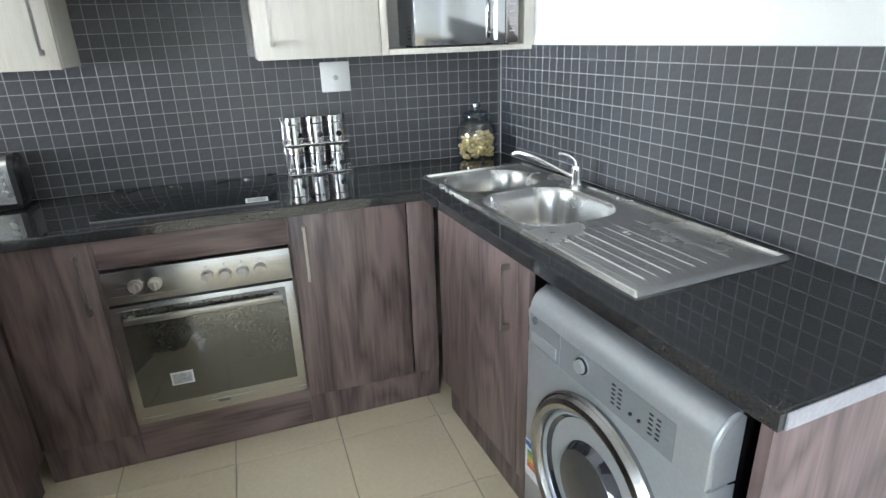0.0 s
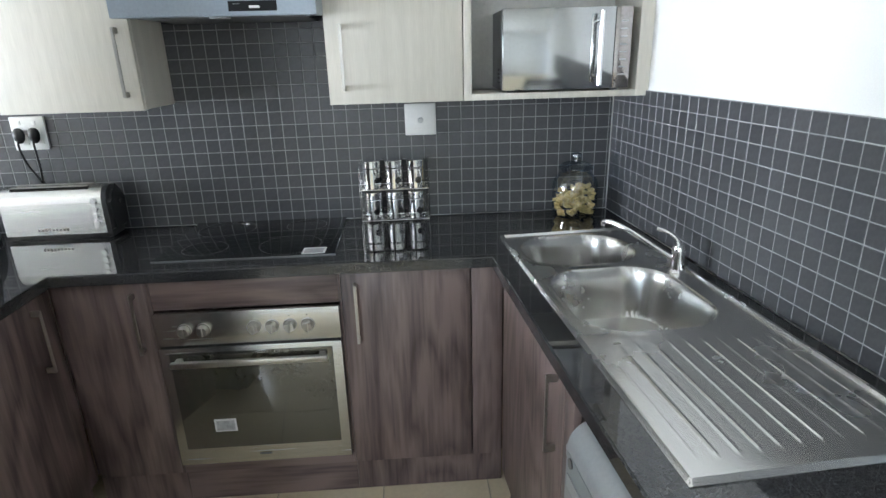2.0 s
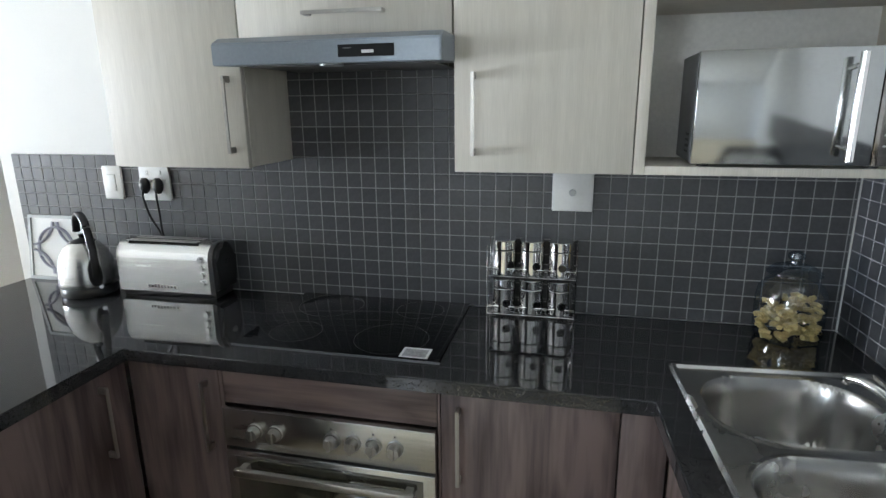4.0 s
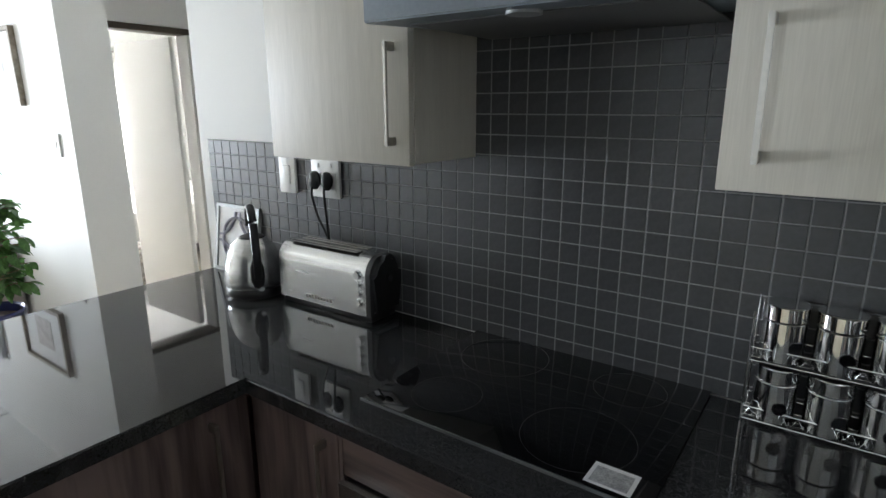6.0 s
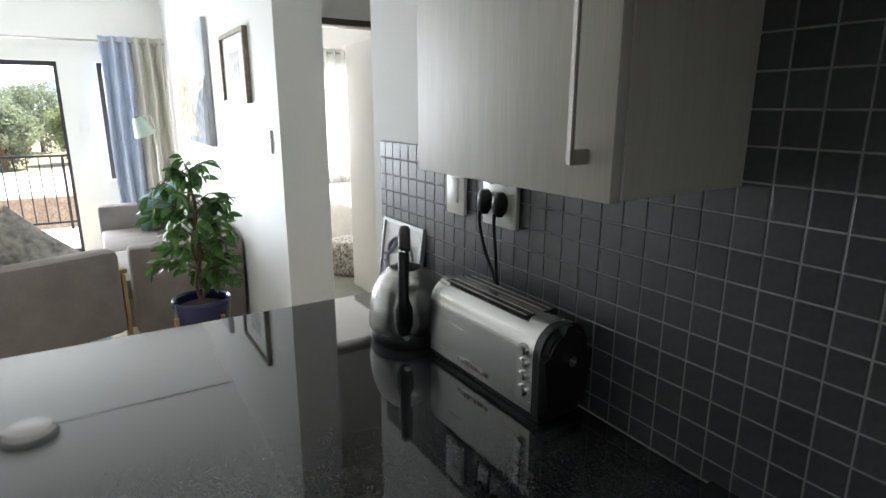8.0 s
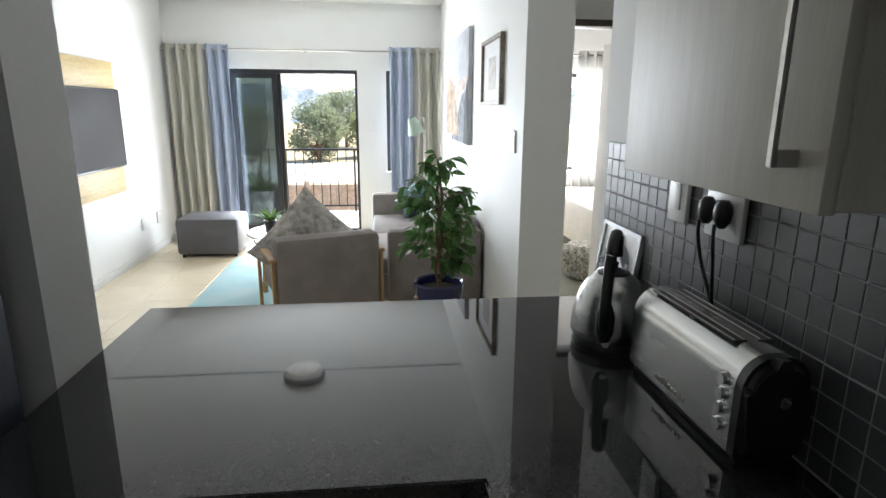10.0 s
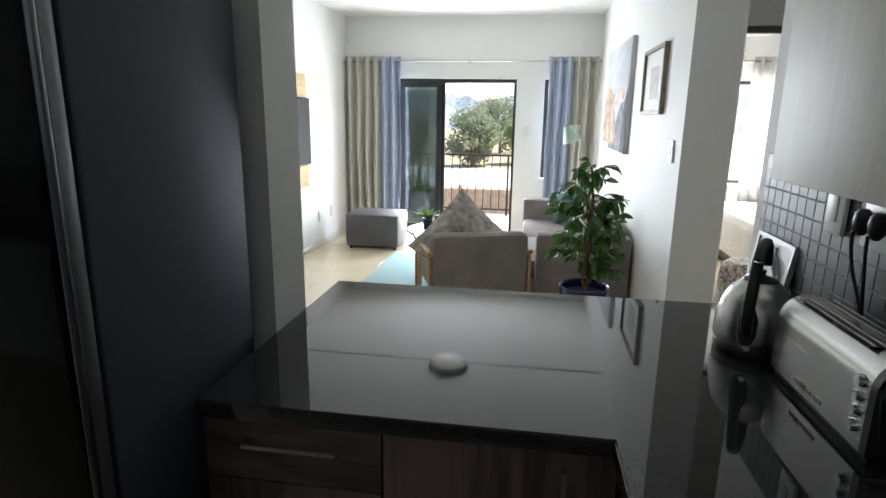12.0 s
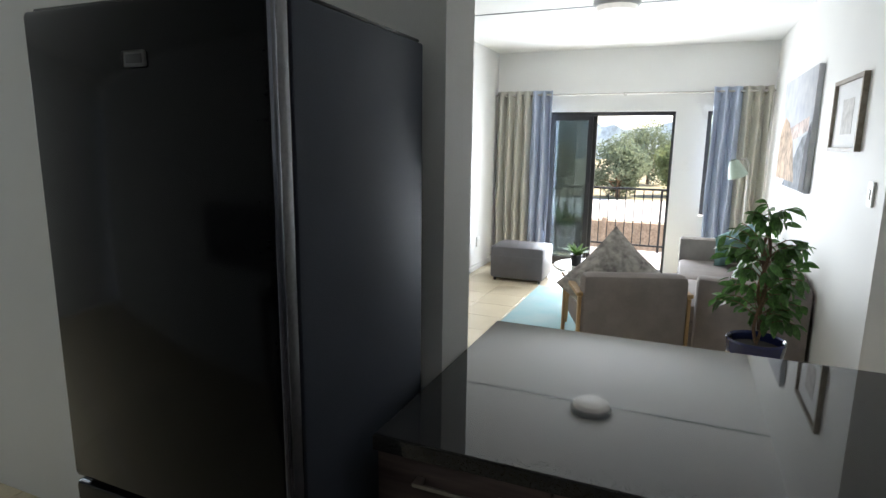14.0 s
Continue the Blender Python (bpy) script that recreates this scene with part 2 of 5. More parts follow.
def prism(bm, outline, z0, z1, bevel=0.0):
    """An upright prism on an outline of (x, y)."""
    base = bm.faces.new([bm.verts.new((x, y, z0)) for x, y in outline])
    top = bmesh.ops.extrude_face_region(bm, geom=[base])
    bmesh.ops.translate(bm, vec=(0, 0, z1 - z0), verts=[v for v in top["geom"] if isinstance(v, bmesh.types.BMVert)])
    bmesh.ops.recalc_face_normals(bm, faces=bm.faces)
    if bevel:
        bmesh.ops.bevel(bm, geom=list(bm.edges), offset=bevel, segments=2, affect="EDGES")
    return bm


def part(name, bm, material, parent=None, label="", smooth=True, at=None):
    mesh = bpy.data.meshes.new(name)
    bmesh.ops.recalc_face_normals(bm, faces=bm.faces)
    bm.to_mesh(mesh)
    bm.free()
    mesh.materials.append(material)
    if smooth:
        mesh.shade_smooth()
        mesh.set_sharp_from_angle(angle=radians(32))
    ob = new(name, mesh)
    ob.parent = parent
    if at is not None:
        ob.matrix_basis = at
    return tagged(ob, label)


def thing(name, m, label, category, group="", kind=""):
    ob = new(name)
    ob.matrix_basis = m
    ob.empty_display_size = 0.1
    return tagged(ob, label, category, group, kind)


def structure(name, bm, material, label, category="wall", at=None):
    return tagged(part(name, bm, material, None, label, at=at), category=category, kind="structure")


I4 = Matrix.Identity(4)
RUN = pose(1.255, 2.6, 0, 0, 0, 4.0)  # the sink wall leans four degrees off square: its corner, x out of the room, y along it
TOP = 0.929
CEIL = 2.684

# ---- walls, floor, ceiling ----
XF, YL, YR, YN = -6.98, -0.50, 2.65, 2.895
structure("wall_north", boxes((-1.65, 1.5, 2.608, 2.75, 0, CEIL)), PAINT, "white painted wall behind the cooker counter")
structure("wall_east", boxes((0.008, 0.2, -5.6, 0.3, 0, CEIL)), PAINT, "white painted wall behind the sink", at=RUN)
structure("wall_fridge", boxes((-1.29, -1.085, -1.1, 1.225, 0, CEIL), (-1.29, -1.085, -3.2, -2.5, 0, CEIL), (-1.29, -1.085, -2.5, -1.1, 0, 0.85), (-1.29, -1.085, -2.5, -1.1, 2.1, CEIL)), PAINT, "white painted wall pier behind the fridge")
structure("wall_living_right", boxes((XF - 0.2, -2.845, YR, YN, 0, CEIL)), PAINT, "white painted wall with pictures and a light switch")
structure("wall_living_left", boxes((XF - 0.2, -1.29, YL - 0.2, YL, 0, CEIL)), PAINT, "white painted wall with a television")
# outer wall with door and window openings
SD0, SD1, SDZ = 0.10, 1.66, 1.95
WN0, WN1, WZ0, WZ1 = 2.0, 2.5, 0.75, 1.95
structure("wall_west", boxes((XF - 0.2, XF, YL, SD0, 0, CEIL), (XF - 0.2, XF, SD0, SD1, SDZ, CEIL), (XF - 0.2, XF, SD1, WN0, 0, CEIL), (XF - 0.2, XF, WN0, WN1, 0, WZ0), (XF - 0.2, XF, WN0, WN1, WZ1, CEIL), (XF - 0.2, XF, WN1, YR, 0, CEIL)), PAINT, "white painted outer wall with a sliding door")
# bedroom shell beyond the passage
BW0, BW1 = 3.35, 4.9
structure("wall_bedroom_west", boxes((XF - 0.2, XF, YN, BW0, 0, CEIL), (XF - 0.2, XF, BW0, BW1, 0, 0.75), (XF - 0.2, XF, BW0, BW1, 1.95, CEIL), (XF - 0.2, XF, BW1, 6.2, 0, CEIL)), PAINT, "white bedroom wall with a window")
structure("wall_bedroom_north", boxes((XF - 0.2, -3.4, 6.2, 6.4, 0, CEIL)), PAINT, "white bedroom wall")
structure("wall_bedroom_door", boxes((-3.6, -3.48, YN, 2.93, 0, CEIL), (-3.6, -3.48, 2.93, 3.74, 2.04, CEIL), (-3.6, -3.48, 3.74, 6.2, 0, CEIL)), PAINT, "white wall with the bedroom doorway")
structure("wall_passage_north", boxes((-3.48, -1.5, 4.2, 4.35, 0, CEIL)), PAINT, "white passage wall")
structure("wall_passage_east", boxes((-1.65, -1.5, 2.75, 4.2, 0, CEIL)), PAINT, "white passage wall")
structure("wall_south", boxes((-1.29, 2.0, -3.4, -3.2, 0, CEIL)), PAINT, "white painted end wall")
ceiling = boxes((XF - 0.2, 2.0, -3.4, 6.4, CEIL, CEIL + 0.15))
structure("ceiling", ceiling, CEILING, "white painted board ceiling", "ceiling")
for x in (-4.8, -2.2):
    structure("trim", boxes((x, x + 0.014, YL, YR, CEIL - 0.006, CEIL - 0.0005)), SILVERDARK, "thin grey joint strip across the ceiling", "trim")
structure("baseboard", boxes((XF + 0.001, -2.85, YR - 0.013, YR - 0.001, 0, 0.07), (XF + 0.001, -1.3, YL + 0.001, YL + 0.013, 0, 0.07), bevel=0.003), SKIRT, "white skirting board", "skirting")

window_light((XF - 0.05, (SD0 + SD1) / 2, 1.0), (1.2, 2.1, 1.1), 1.45, 1.85, 40, (0.76, 0.89, 1.0), 165)
window_light((XF - 0.05, (WN0 + WN1) / 2, 1.35), (0, 2.2, 1.2), 0.45, 1.15, 5)
window_light((XF - 0.05, (BW0 + BW1) / 2, 1.35), (0, 4.1, 1.0), 1.5, 1.15, 46)
# added fill from an unseen window behind the walk, for the sink wall
window_light((-1.2, -1.8, 1.48), (1.0, -1.2, 1.1), 1.3, 1.15, 6, (0.75, 0.89, 1.0))

# ---- kitchen: worktop, base cabinets ----
def local(x, y):
    """A place in the plan from one along the sink wall."""
    v = RUN @ Vector((x, y, 0))
    return v.x, v.y


XPEN, YCT, XFAR, YPEN = -0.686, 2.065, -1.57, 1.232
END = -1.945


def worktop_mesh():
    outer = [(XFAR, YPEN), (XPEN, YPEN), (XPEN, YCT), (0.698, YCT), local(-0.6, END), local(-0.002, END), local(-0.002, -0.002), (XFAR, 2.598)]
    hole = [local(-0.5, -0.33), local(-0.09, -0.33), local(-0.09, -1.14), local(-0.5, -1.14)]
    bm = bmesh.new()
    edges = []
    for ring in (outer, hole):
        vs = [bm.verts.new((x, y, TOP)) for x, y in ring]
        edges += [bm.edges.new((vs[i], vs[(i + 1) % len(vs)])) for i in range(len(vs))]
    bmesh.ops.triangle_fill(bm, use_beauty=True, edges=edges)
    down = bmesh.ops.extrude_face_region(bm, geom=list(bm.faces))
    bmesh.ops.translate(bm, vec=(0, 0, -0.036), verts=[v for v in down["geom"] if isinstance(v, bmesh.types.BMVert)])
    bmesh.ops.recalc_face_normals(bm, faces=bm.faces)
    sharp = [e for e in bm.edges if len(e.link_faces) == 2 and abs(e.verts[0].co.z - TOP) < 1e-4 and abs(e.verts[1].co.z - TOP) < 1e-4 and e.calc_face_angle(0) > 1]
    bmesh.ops.bevel(bm, geom=sharp, offset=0.004, segments=3, affect="EDGES")
    return bm


worktop = thing("worktop", I4, "polished black granite worktop running round the kitchen", "worktop")
part("slab", worktop_mesh(), GRANITE, worktop)
part("end_edging", boxes((-0.585, -0.004, END - 0.0035, END - 0.0005, TOP - 0.035, TOP - 0.005)), EDGING, worktop, "pale unfinished edging strip", at=RUN)


def bar_handle(parent, a, b, out, r=0.005, material=NICKEL, wide=0.0095):
    """A flat bow handle from a to b standing off along out."""
    a, b, out = Vector(a), Vector(b), Vector(out)
    d = (b - a).normalized()
    side = d.cross(out).normalized()
    bm = bmesh.new()

    def block(p, along, wide_, deep):
        m = Matrix((( *(along / 2), 0), (*(side * wide_ / 2), 0), (*(out.normalized() * deep / 2), 0), (0, 0, 0, 1))).transposed()
        made = bmesh.ops.create_cube(bm, size=2.0, matrix=Matrix.Translation(p) @ m)
        bmesh.ops.bevel(bm, geom=list({e for v in made["verts"] for e in v.link_edges}), offset=0.0012, segments=2, affect="EDGES")

    block((a + b) / 2 + out, b - a, wide, 0.006)
    for p, s in ((a, 1), (b, -1)):
        block(p + d * 0.009 * s + out * 0.47, d * 0.018, wide, out.length * 0.92)
    return part("handle", bm, material, parent, "slim satin metal bow handle")


def base_cabinet(name, x0, x1, m, label, doors, depth=0.5, group="base cabinets", front=WOOD, high=TOP - 0.038):
    """A floor unit along x, its front at y = 0 facing -y, the body behind it. doors: (x0, x1, z0, z1, handle)."""
    t = thing(name, m, label, "cabinet", group)
    part("body", boxes((x0, x1, 0.02, depth, 0.15, high)), front, t)
    part("plinth", boxes((x0, x1, 0.035, 0.052, 0.0, 0.15)), front, t)
    for a, b, z0, z1, grip in doors:
        door = part("door" if z1 - z0 > 0.3 else "drawer_front", boxes((a + 0.0015, b - 0.0015, 0, 0.018, z0, z1), bevel=0.0012), front if z1 - z0 > 0.3 else WOODX, t)
        if grip is not None:
            if z1 - z0 > 0.3:
                bar_handle(door, (grip, -0.001, z1 - 0.035), (grip, -0.001, z1 - 0.245), (0, -0.026, 0))
            else:
                bar_handle(door, (grip - 0.1, -0.001, z1 - 0.05), (grip + 0.1, -0.001, z1 - 0.05), (0, -0.026, 0))
    return t


NORTH = pose(0, 2.085, 0)
LOW, HIGH = 0.15, TOP - 0.04
base_cabinet("corner_cabinet", -0.72, -0.4145, NORTH, "dark walnut corner cabinet with one narrow door", [(-0.7, -0.4145, LOW, HIGH, -0.452)])
base_cabinet("corner_cabinet", 0.2045, 0.745, NORTH, "dark walnut cabinet with a tall door beside the oven", [(0.2045, 0.63, LOW, HIGH, 0.252), (0.632, 0.738, LOW, HIGH, None)])
housing = thing("oven_housing", NORTH, "dark walnut housing round the built-in oven", "cabinet", "base cabinets")
part("side_panel", boxes((-0.4135, -0.4035, 0.0, 0.5, 0.15, HIGH)), WOOD, housing)
part("side_panel", boxes((0.1975, 0.2035, 0.0, 0.5, 0.15, HIGH)), WOOD, housing)
part("filler_panel", boxes((-0.402, 0.196, 0.0, 0.018, 0.789, HIGH), bevel=0.0012), WOODX, housing)
part("plinth", boxes((-0.4025, 0.1965, 0.0, 0.018, 0.15, 0.192), (-0.4135, 0.2035, 0.035, 0.052, 0.0, 0.15)), WOODX, housing)


def oven(m):
    t = thing("built_in_oven", m, "stainless steel built-in oven with a dark glass door", "oven")
    part("cavity", boxes((-0.39, 0.185, 0.02, 0.48, 0.2, 0.78)), BLACK, t)
    part("control_panel", boxes((-0.4, 0.195, -0.02, 0.02, 0.668, 0.783), bevel=0.002), STEEL, t)
    door = part("oven_door", boxes((-0.4, 0.195, -0.024, 0.014, 0.2, 0.66), bevel=0.003), STEEL, t, "steel-framed oven door")
    part("door_glass", boxes((-0.368, 0.163, -0.027, -0.0235, 0.268, 0.642), bevel=0.001), OVENGLASS, door, "dark mirror-like glass")
    part("vent_slot", boxes((-0.396, 0.191, -0.012, 0.0, 0.6595, 0.6685)), BLACK, t)
    bm = boxes((-0.355, 0.15, -0.068, -0.05, 0.607, 0.629), bevel=0.005)
    box(bm, -0.345, -0.325, -0.052, -0.022, 0.61, 0.626)
    box(bm, 0.12, 0.14, -0.052, -0.022, 0.61, 0.626)
    part("handle", bm, NICKEL, door, "flat steel bar handle")
    sticker = part("sticker", boxes((-0.262, -0.188, -0.0285, -0.0272, 0.335, 0.385)), LABELWHITE, door, "white printed sticker")
    part("print", boxes((-0.256, -0.194, -0.0292, -0.0284, 0.34, 0.378)), PRINT, sticker)
    part("maker_badge", boxes((-0.125, -0.085, -0.0256, -0.0238, 0.229, 0.235)), GREYMARK, door)
    for x in (-0.305, -0.245, -0.083, -0.025, 0.032, 0.09):
        k = bmesh.new()
        rod(k, (x, -0.02, 0.725), (x, -0.026, 0.725), 0.022, seg=24)
        rod(k, (x, -0.026, 0.725), (x, -0.044, 0.725), 0.018, 0.0155, seg=24)
        box(k, x - 0.004, x + 0.004, -0.05, -0.043, 0.709, 0.741, bevel=0.001)
        knob = part("control_knob", k, NICKEL, t)
        part("mark", boxes((x - 0.002, x + 0.002, -0.0215, -0.0198, 0.757, 0.761)), BLACK, knob)
    return t


oven(NORTH)


def hob():
    t = thing("ceramic_hob", pose(-0.11, 2.325, TOP), "black ceramic glass hob set into the worktop", "hob")
    part("glass_plate", boxes((-0.295, 0.295, -0.175, 0.175 + 0.1, 0.0005, 0.006), bevel=0.002), HOBGLASS, t)
    part("trim", boxes((-0.298, 0.298, -0.179, -0.1755, 0.0002, 0.0055)), GREYMARK, t)
    for x, y, r in ((-0.16, -0.06, 0.075), (0.13, -0.055, 0.105), (-0.15, 0.17, 0.105), (0.15, 0.18, 0.075)):
        bm = bmesh.new()
        lathe(bm, [(r, 0.0061), (r, 0.0064), (r + 0.0009, 0.0064), (r + 0.0009, 0.0061)], 64, (x, y, 0))
        part("cooking_zone_ring", bm, ZONE, t)
    s = part("sticker", boxes((0.185, 0.262, -0.165, -0.105, 0.0062, 0.0072)), LABELWHITE, t, "white printed sticker")
    part("print", boxes((0.192, 0.255, -0.16, -0.115, 0.0071, 0.0077)), PRINT, s)


hob()

# peninsula units, their fronts face the cooking space
PEN = pose(-0.706, 0, 0, 0, 0, 90)
base_cabinet("peninsula_cabinet", YPEN, 1.62, PEN, "dark walnut peninsula unit with a drawer and a door", [(YPEN, 1.62, 0.745, HIGH, 1.43), (YPEN, 1.62, LOW, 0.742, 1.58)], depth=0.58)
base_cabinet("peninsula_cabinet", 1.622, 2.083, PEN, "dark walnut peninsula unit with one door", [(1.622, 2.08, LOW, HIGH, 1.98)], depth=0.58)
tagged(part("peninsula_back_panel", boxes((-1.34, -1.295, YPEN, 2.6, 0, TOP - 0.038), bevel=0.002), PANEL, None, "walnut panel closing the peninsula towards the living room"), category="panel")

# sink run
SINKRUN = RUN @ pose(-0.57, 0, 0, 0, 0, -90)
base_cabinet("sink_cabinet", 0.56, 1.205, SINKRUN, "dark walnut cabinet below the sink", [(0.565, 1.14, LOW, HIGH, 1.093), (1.142, 1.2, LOW, HIGH, None)], high=0.72)
end = thing("end_panel", RUN, "walnut foil panel at the end of the sink worktop", "panel")
part("board", boxes((-0.585, -0.003, END + 0.012, END + 0.034, 0, TOP - 0.037), bevel=0.001), PANEL, end)
part("edge_strip", boxes((-0.588, -0.585, END + 0.012, END + 0.034, 0, TOP - 0.037)), PANEL, end)


def sink(m):
    """Pressed steel sink: two bowls and a ribbed drainer, as one pressed sheet."""
    x0, x1, y0, y1 = -0.525, -0.05, -1.548, -0.302
    nx, ny = 168, 208
    bowls = ((-0.488, -0.125, -0.635, -0.35), (-0.488, -0.125, -1.075, -0.675))

    def inside(x, y, b):
        cx, cy, hx, hy = (b[0] + b[1]) / 2, (b[2] + b[3]) / 2, (b[1] - b[0]) / 2, (b[3] - b[2]) / 2
        r = 0.125
        dx, dy = abs(x - cx) - hx + r, abs(y - cy) - hy + r
        return (math.hypot(max(dx, 0), max(dy, 0)) + min(max(dx, dy), 0)) - r

    def height(x, y):
        rim = min(x - x0, x1 - x, y - y0, y1 - y)
        z = 0.009 if rim < 0.016 else 0.004
        z = z * min(1, rim / 0.006) + (0.002 if 0.004 < rim < 0.016 else 0)
        d = min(inside(x, y, b) for b in bowls)
        if d < 0:
            s = min(1, -d / 0.035)
            z = 0.004 - 0.145 * (s * s * (3 - 2 * s)) - 0.01 * min(1, -d / 0.14)
        elif d < 0.008:
            z = 0.0055
        if -1.50 < y < -1.11 and -0.485 < x < -0.1:
            fade = min(1, (y + 1.50) / 0.02, (-1.11 - y) / 0.05)
            z += 0.0016 * fade * max(0, math.cos((x + 0.485) / 0.385 * 2 * math.pi * 10)) ** 16
        return TOP + z

    bm = bmesh.new()
    grid = [[bm.verts.new((x0 + (x1 - x0) * i / nx, y0 + (y1 - y0) * j / ny, height(x0 + (x1 - x0) * i / nx, y0 + (y1 - y0) * j / ny))) for j in range(ny + 1)] for i in range(nx + 1)]
    for i in range(nx):
        for j in range(ny):
            bm.faces.new((grid[i][j], grid[i + 1][j], grid[i + 1][j + 1], grid[i][j + 1]))
    t = thing("kitchen_sink", m, "stainless steel double-bowl sink with a ribbed drainer", "sink")
    mesh = part("sheet", bm, SINKSTEEL, t)
    mesh.data.shade_smooth()
    for b in bowls:
        d = bmesh.new()
        lathe(d, [(0.0, 0.004), (0.028, 0.003), (0.04, 0.006), (0.043, 0.0)], 28, ((b[0] + b[1]) / 2, (b[2] + b[3]) / 2, TOP - 0.152))
        part("drain", d, CHROME, t)


sink(RUN)


def tap(m):
    t = thing("mixer_tap", m, "chrome sink mixer tap with a long low spout", "tap")
    bm = bmesh.new()
    lathe(bm, [(0.0, 0.0), (0.025, 0.0), (0.025, 0.006), (0.019, 0.012), (0.0175, 0.05), (0.02, 0.066), (0.017, 0.08), (0.0, 0.087)], 28)
    part("body", bm, CHROME, t)
    s = bmesh.new()
    tube(s, bezier([(-0.01, 0.012, 0.04), (-0.05, 0.055, 0.066), (-0.1, 0.115, 0.098), (-0.132, 0.165, 0.112), (-0.148, 0.19, 0.108), (-0.151, 0.195, 0.097)]), 0.0082, 12)
    part("spout", s, CHROME, t)
    h = bmesh.new()
    tube(h, bezier([(0, 0, 0.08), (-0.008, 0.008, 0.103), (-0.026, 0.026, 0.118), (-0.047, 0.046, 0.122)]), 0.0085, 10, 0.75)
    part("lever", h, CHROME, t)


tap(RUN @ pose(-0.1, -0.745, TOP + 0.004))


def washing_machine(m):
    """Front at x = 0 facing -x, width along y."""
    t = thing("washing_machine", m, "silver-grey front-loading washing machine under the worktop", "washing machine")
    w, h, d = 0.595, 0.85, 0.5
    bm = boxes((0.03, d, -w / 2, w / 2, 0.015, h - 0.002), bevel=0.004)
    part("casing", bm, GLOSSBLACK, t, "dark side casing")
    bm = boxes((-0.02, 0.05, -w / 2 - 0.002, w / 2 + 0.002, 0.09, h - 0.15), bevel=0.007)
    front = part("front_panel", bm, SILVER, t)
    bm = bmesh.new()
    prof = [(-0.02, h - 0.152), (-0.019, h - 0.06)] + [(0.032 - 0.051 * math.cos(a), h - 0.055 + 0.056 * math.sin(a)) for a in [k * math.pi / 16 for k in range(1, 9)]] + [(0.052, h + 0.001), (0.052, h - 0.152)]
    loops = [[bm.verts.new((x, y, z)) for x, z in prof] for y in (-w / 2 - 0.002, w / 2 + 0.002)]
    for k in range(len(prof)):
        j = (k + 1) % len(prof)
        bm.faces.new((loops[0][k], loops[0][j], loops[1][j], loops[1][k]))
    bm.faces.new(loops[0]), bm.faces.new(loops[1][::-1])
    bmesh.ops.bevel(bm, geom=[e for e in bm.edges if abs(e.verts[0].co.y - e.verts[1].co.y) < 1e-5], offset=0.008, segments=3, affect="EDGES")
    facia = part("control_panel", bm, SILVER, t)
    part("kickboard", boxes((0.0, 0.05, -w / 2, w / 2, 0.015, 0.088), bevel=0.004), SILVERDARK, t)
    part("top_cover", boxes((0.053, d, -w / 2, w / 2, h - 0.004, h + 0.006), bevel=0.003), SILVER, t)

    def on(y, z, off=0.0):
        """A place on the sloping facia."""
        return Vector((-0.0203 + 0.0108 * (z - (h - 0.152)) - off, y, z))

    for name, ya, yb, za, zb, mt in (("detergent_drawer", 0.288, 0.155, 0.703, 0.787, SILVERDARK), ("drawer_grip", 0.275, 0.165, 0.712, 0.742, SILVER), ("control_facia", 0.15, -0.215, 0.703, 0.787, SILVERDARK)):
        q = bmesh.new()
        vs = [q.verts.new(on(y, z, o)) for o in (0.0005, 0.004 if name == "drawer_grip" else 0.0015) for y, z in ((ya, za), (yb, za), (yb, zb), (ya, zb))]
        for f in ((0, 1, 2, 3), (4, 5, 6, 7), (0, 1, 5, 4), (1, 2, 6, 5), (2, 3, 7, 6), (3, 0, 4, 7)):
            q.faces.new([vs[i] for i in f])
        part(name, q, mt, facia)
    badge = bmesh.new()
    rod(badge, on(0.262, 0.775, 0.002), on(0.262, 0.775, 0.005), 0.011, seg=20)
    part("maker_badge", badge, GREYMARK, facia)
    k = bmesh.new()
    rod(k, on(0.06, 0.757, 0.002), on(0.06, 0.757, 0.006), 0.022, seg=32)
    rod(k, on(0.06, 0.757, 0.006), on(0.06, 0.757, 0.018), 0.0165, 0.015, seg=32)
    part("programme_dial", k, SILVER, facia, "round silver dial")
    ring = bmesh.new()
    rod(ring, on(0.06, 0.757, 0.0035), on(0.06, 0.757, 0.0095), 0.0205, seg=32)
    part("dial_ring", ring, BLACK, facia)
    dots = bmesh.new()
    for y in (-0.045, -0.065, -0.155, -0.175):
        for z in range(5):
            p = on(y, 0.726 + 0.011 * z, 0.003)
            box(dots, p.x - 0.0012, p.x + 0.001, p.y - 0.005, p.y + 0.005, p.z - 0.0013, p.z + 0.0013)
    tagged(part("programme_marks", dots, BLACK, facia), kind="stuff")
    for y in (-0.1, -0.125):
        p = on(y, 0.735, 0.003)
        part("button", boxes((p.x - 0.004, p.x + 0.002, y - 0.003, y + 0.003, 0.732, 0.738), bevel=0.001), BLACK, facia)
    flip = pose(-0.02, 0.0, 0.452, 0, -90, 0) @ Matrix.Diagonal((1.13, 1.13, 1.0, 1.0))
    door = bmesh.new()
    lathe(door, [(0.205, 0.0), (0.206, 0.016), (0.198, 0.03), (0.187, 0.034), (0.176, 0.029), (0.17, 0.014), (0.168, 0.002)], 64)
    d = part("porthole_door", door, RINGMETAL, t, "round porthole door with a silver ring", at=flip)
    ring = bmesh.new()
    lathe(ring, [(0.17, 0.012), (0.165, 0.017), (0.16, 0.012), (0.157, 0.002)], 64)
    part("inner_ring", ring, SILVERDARK, d)
    rim = bmesh.new()
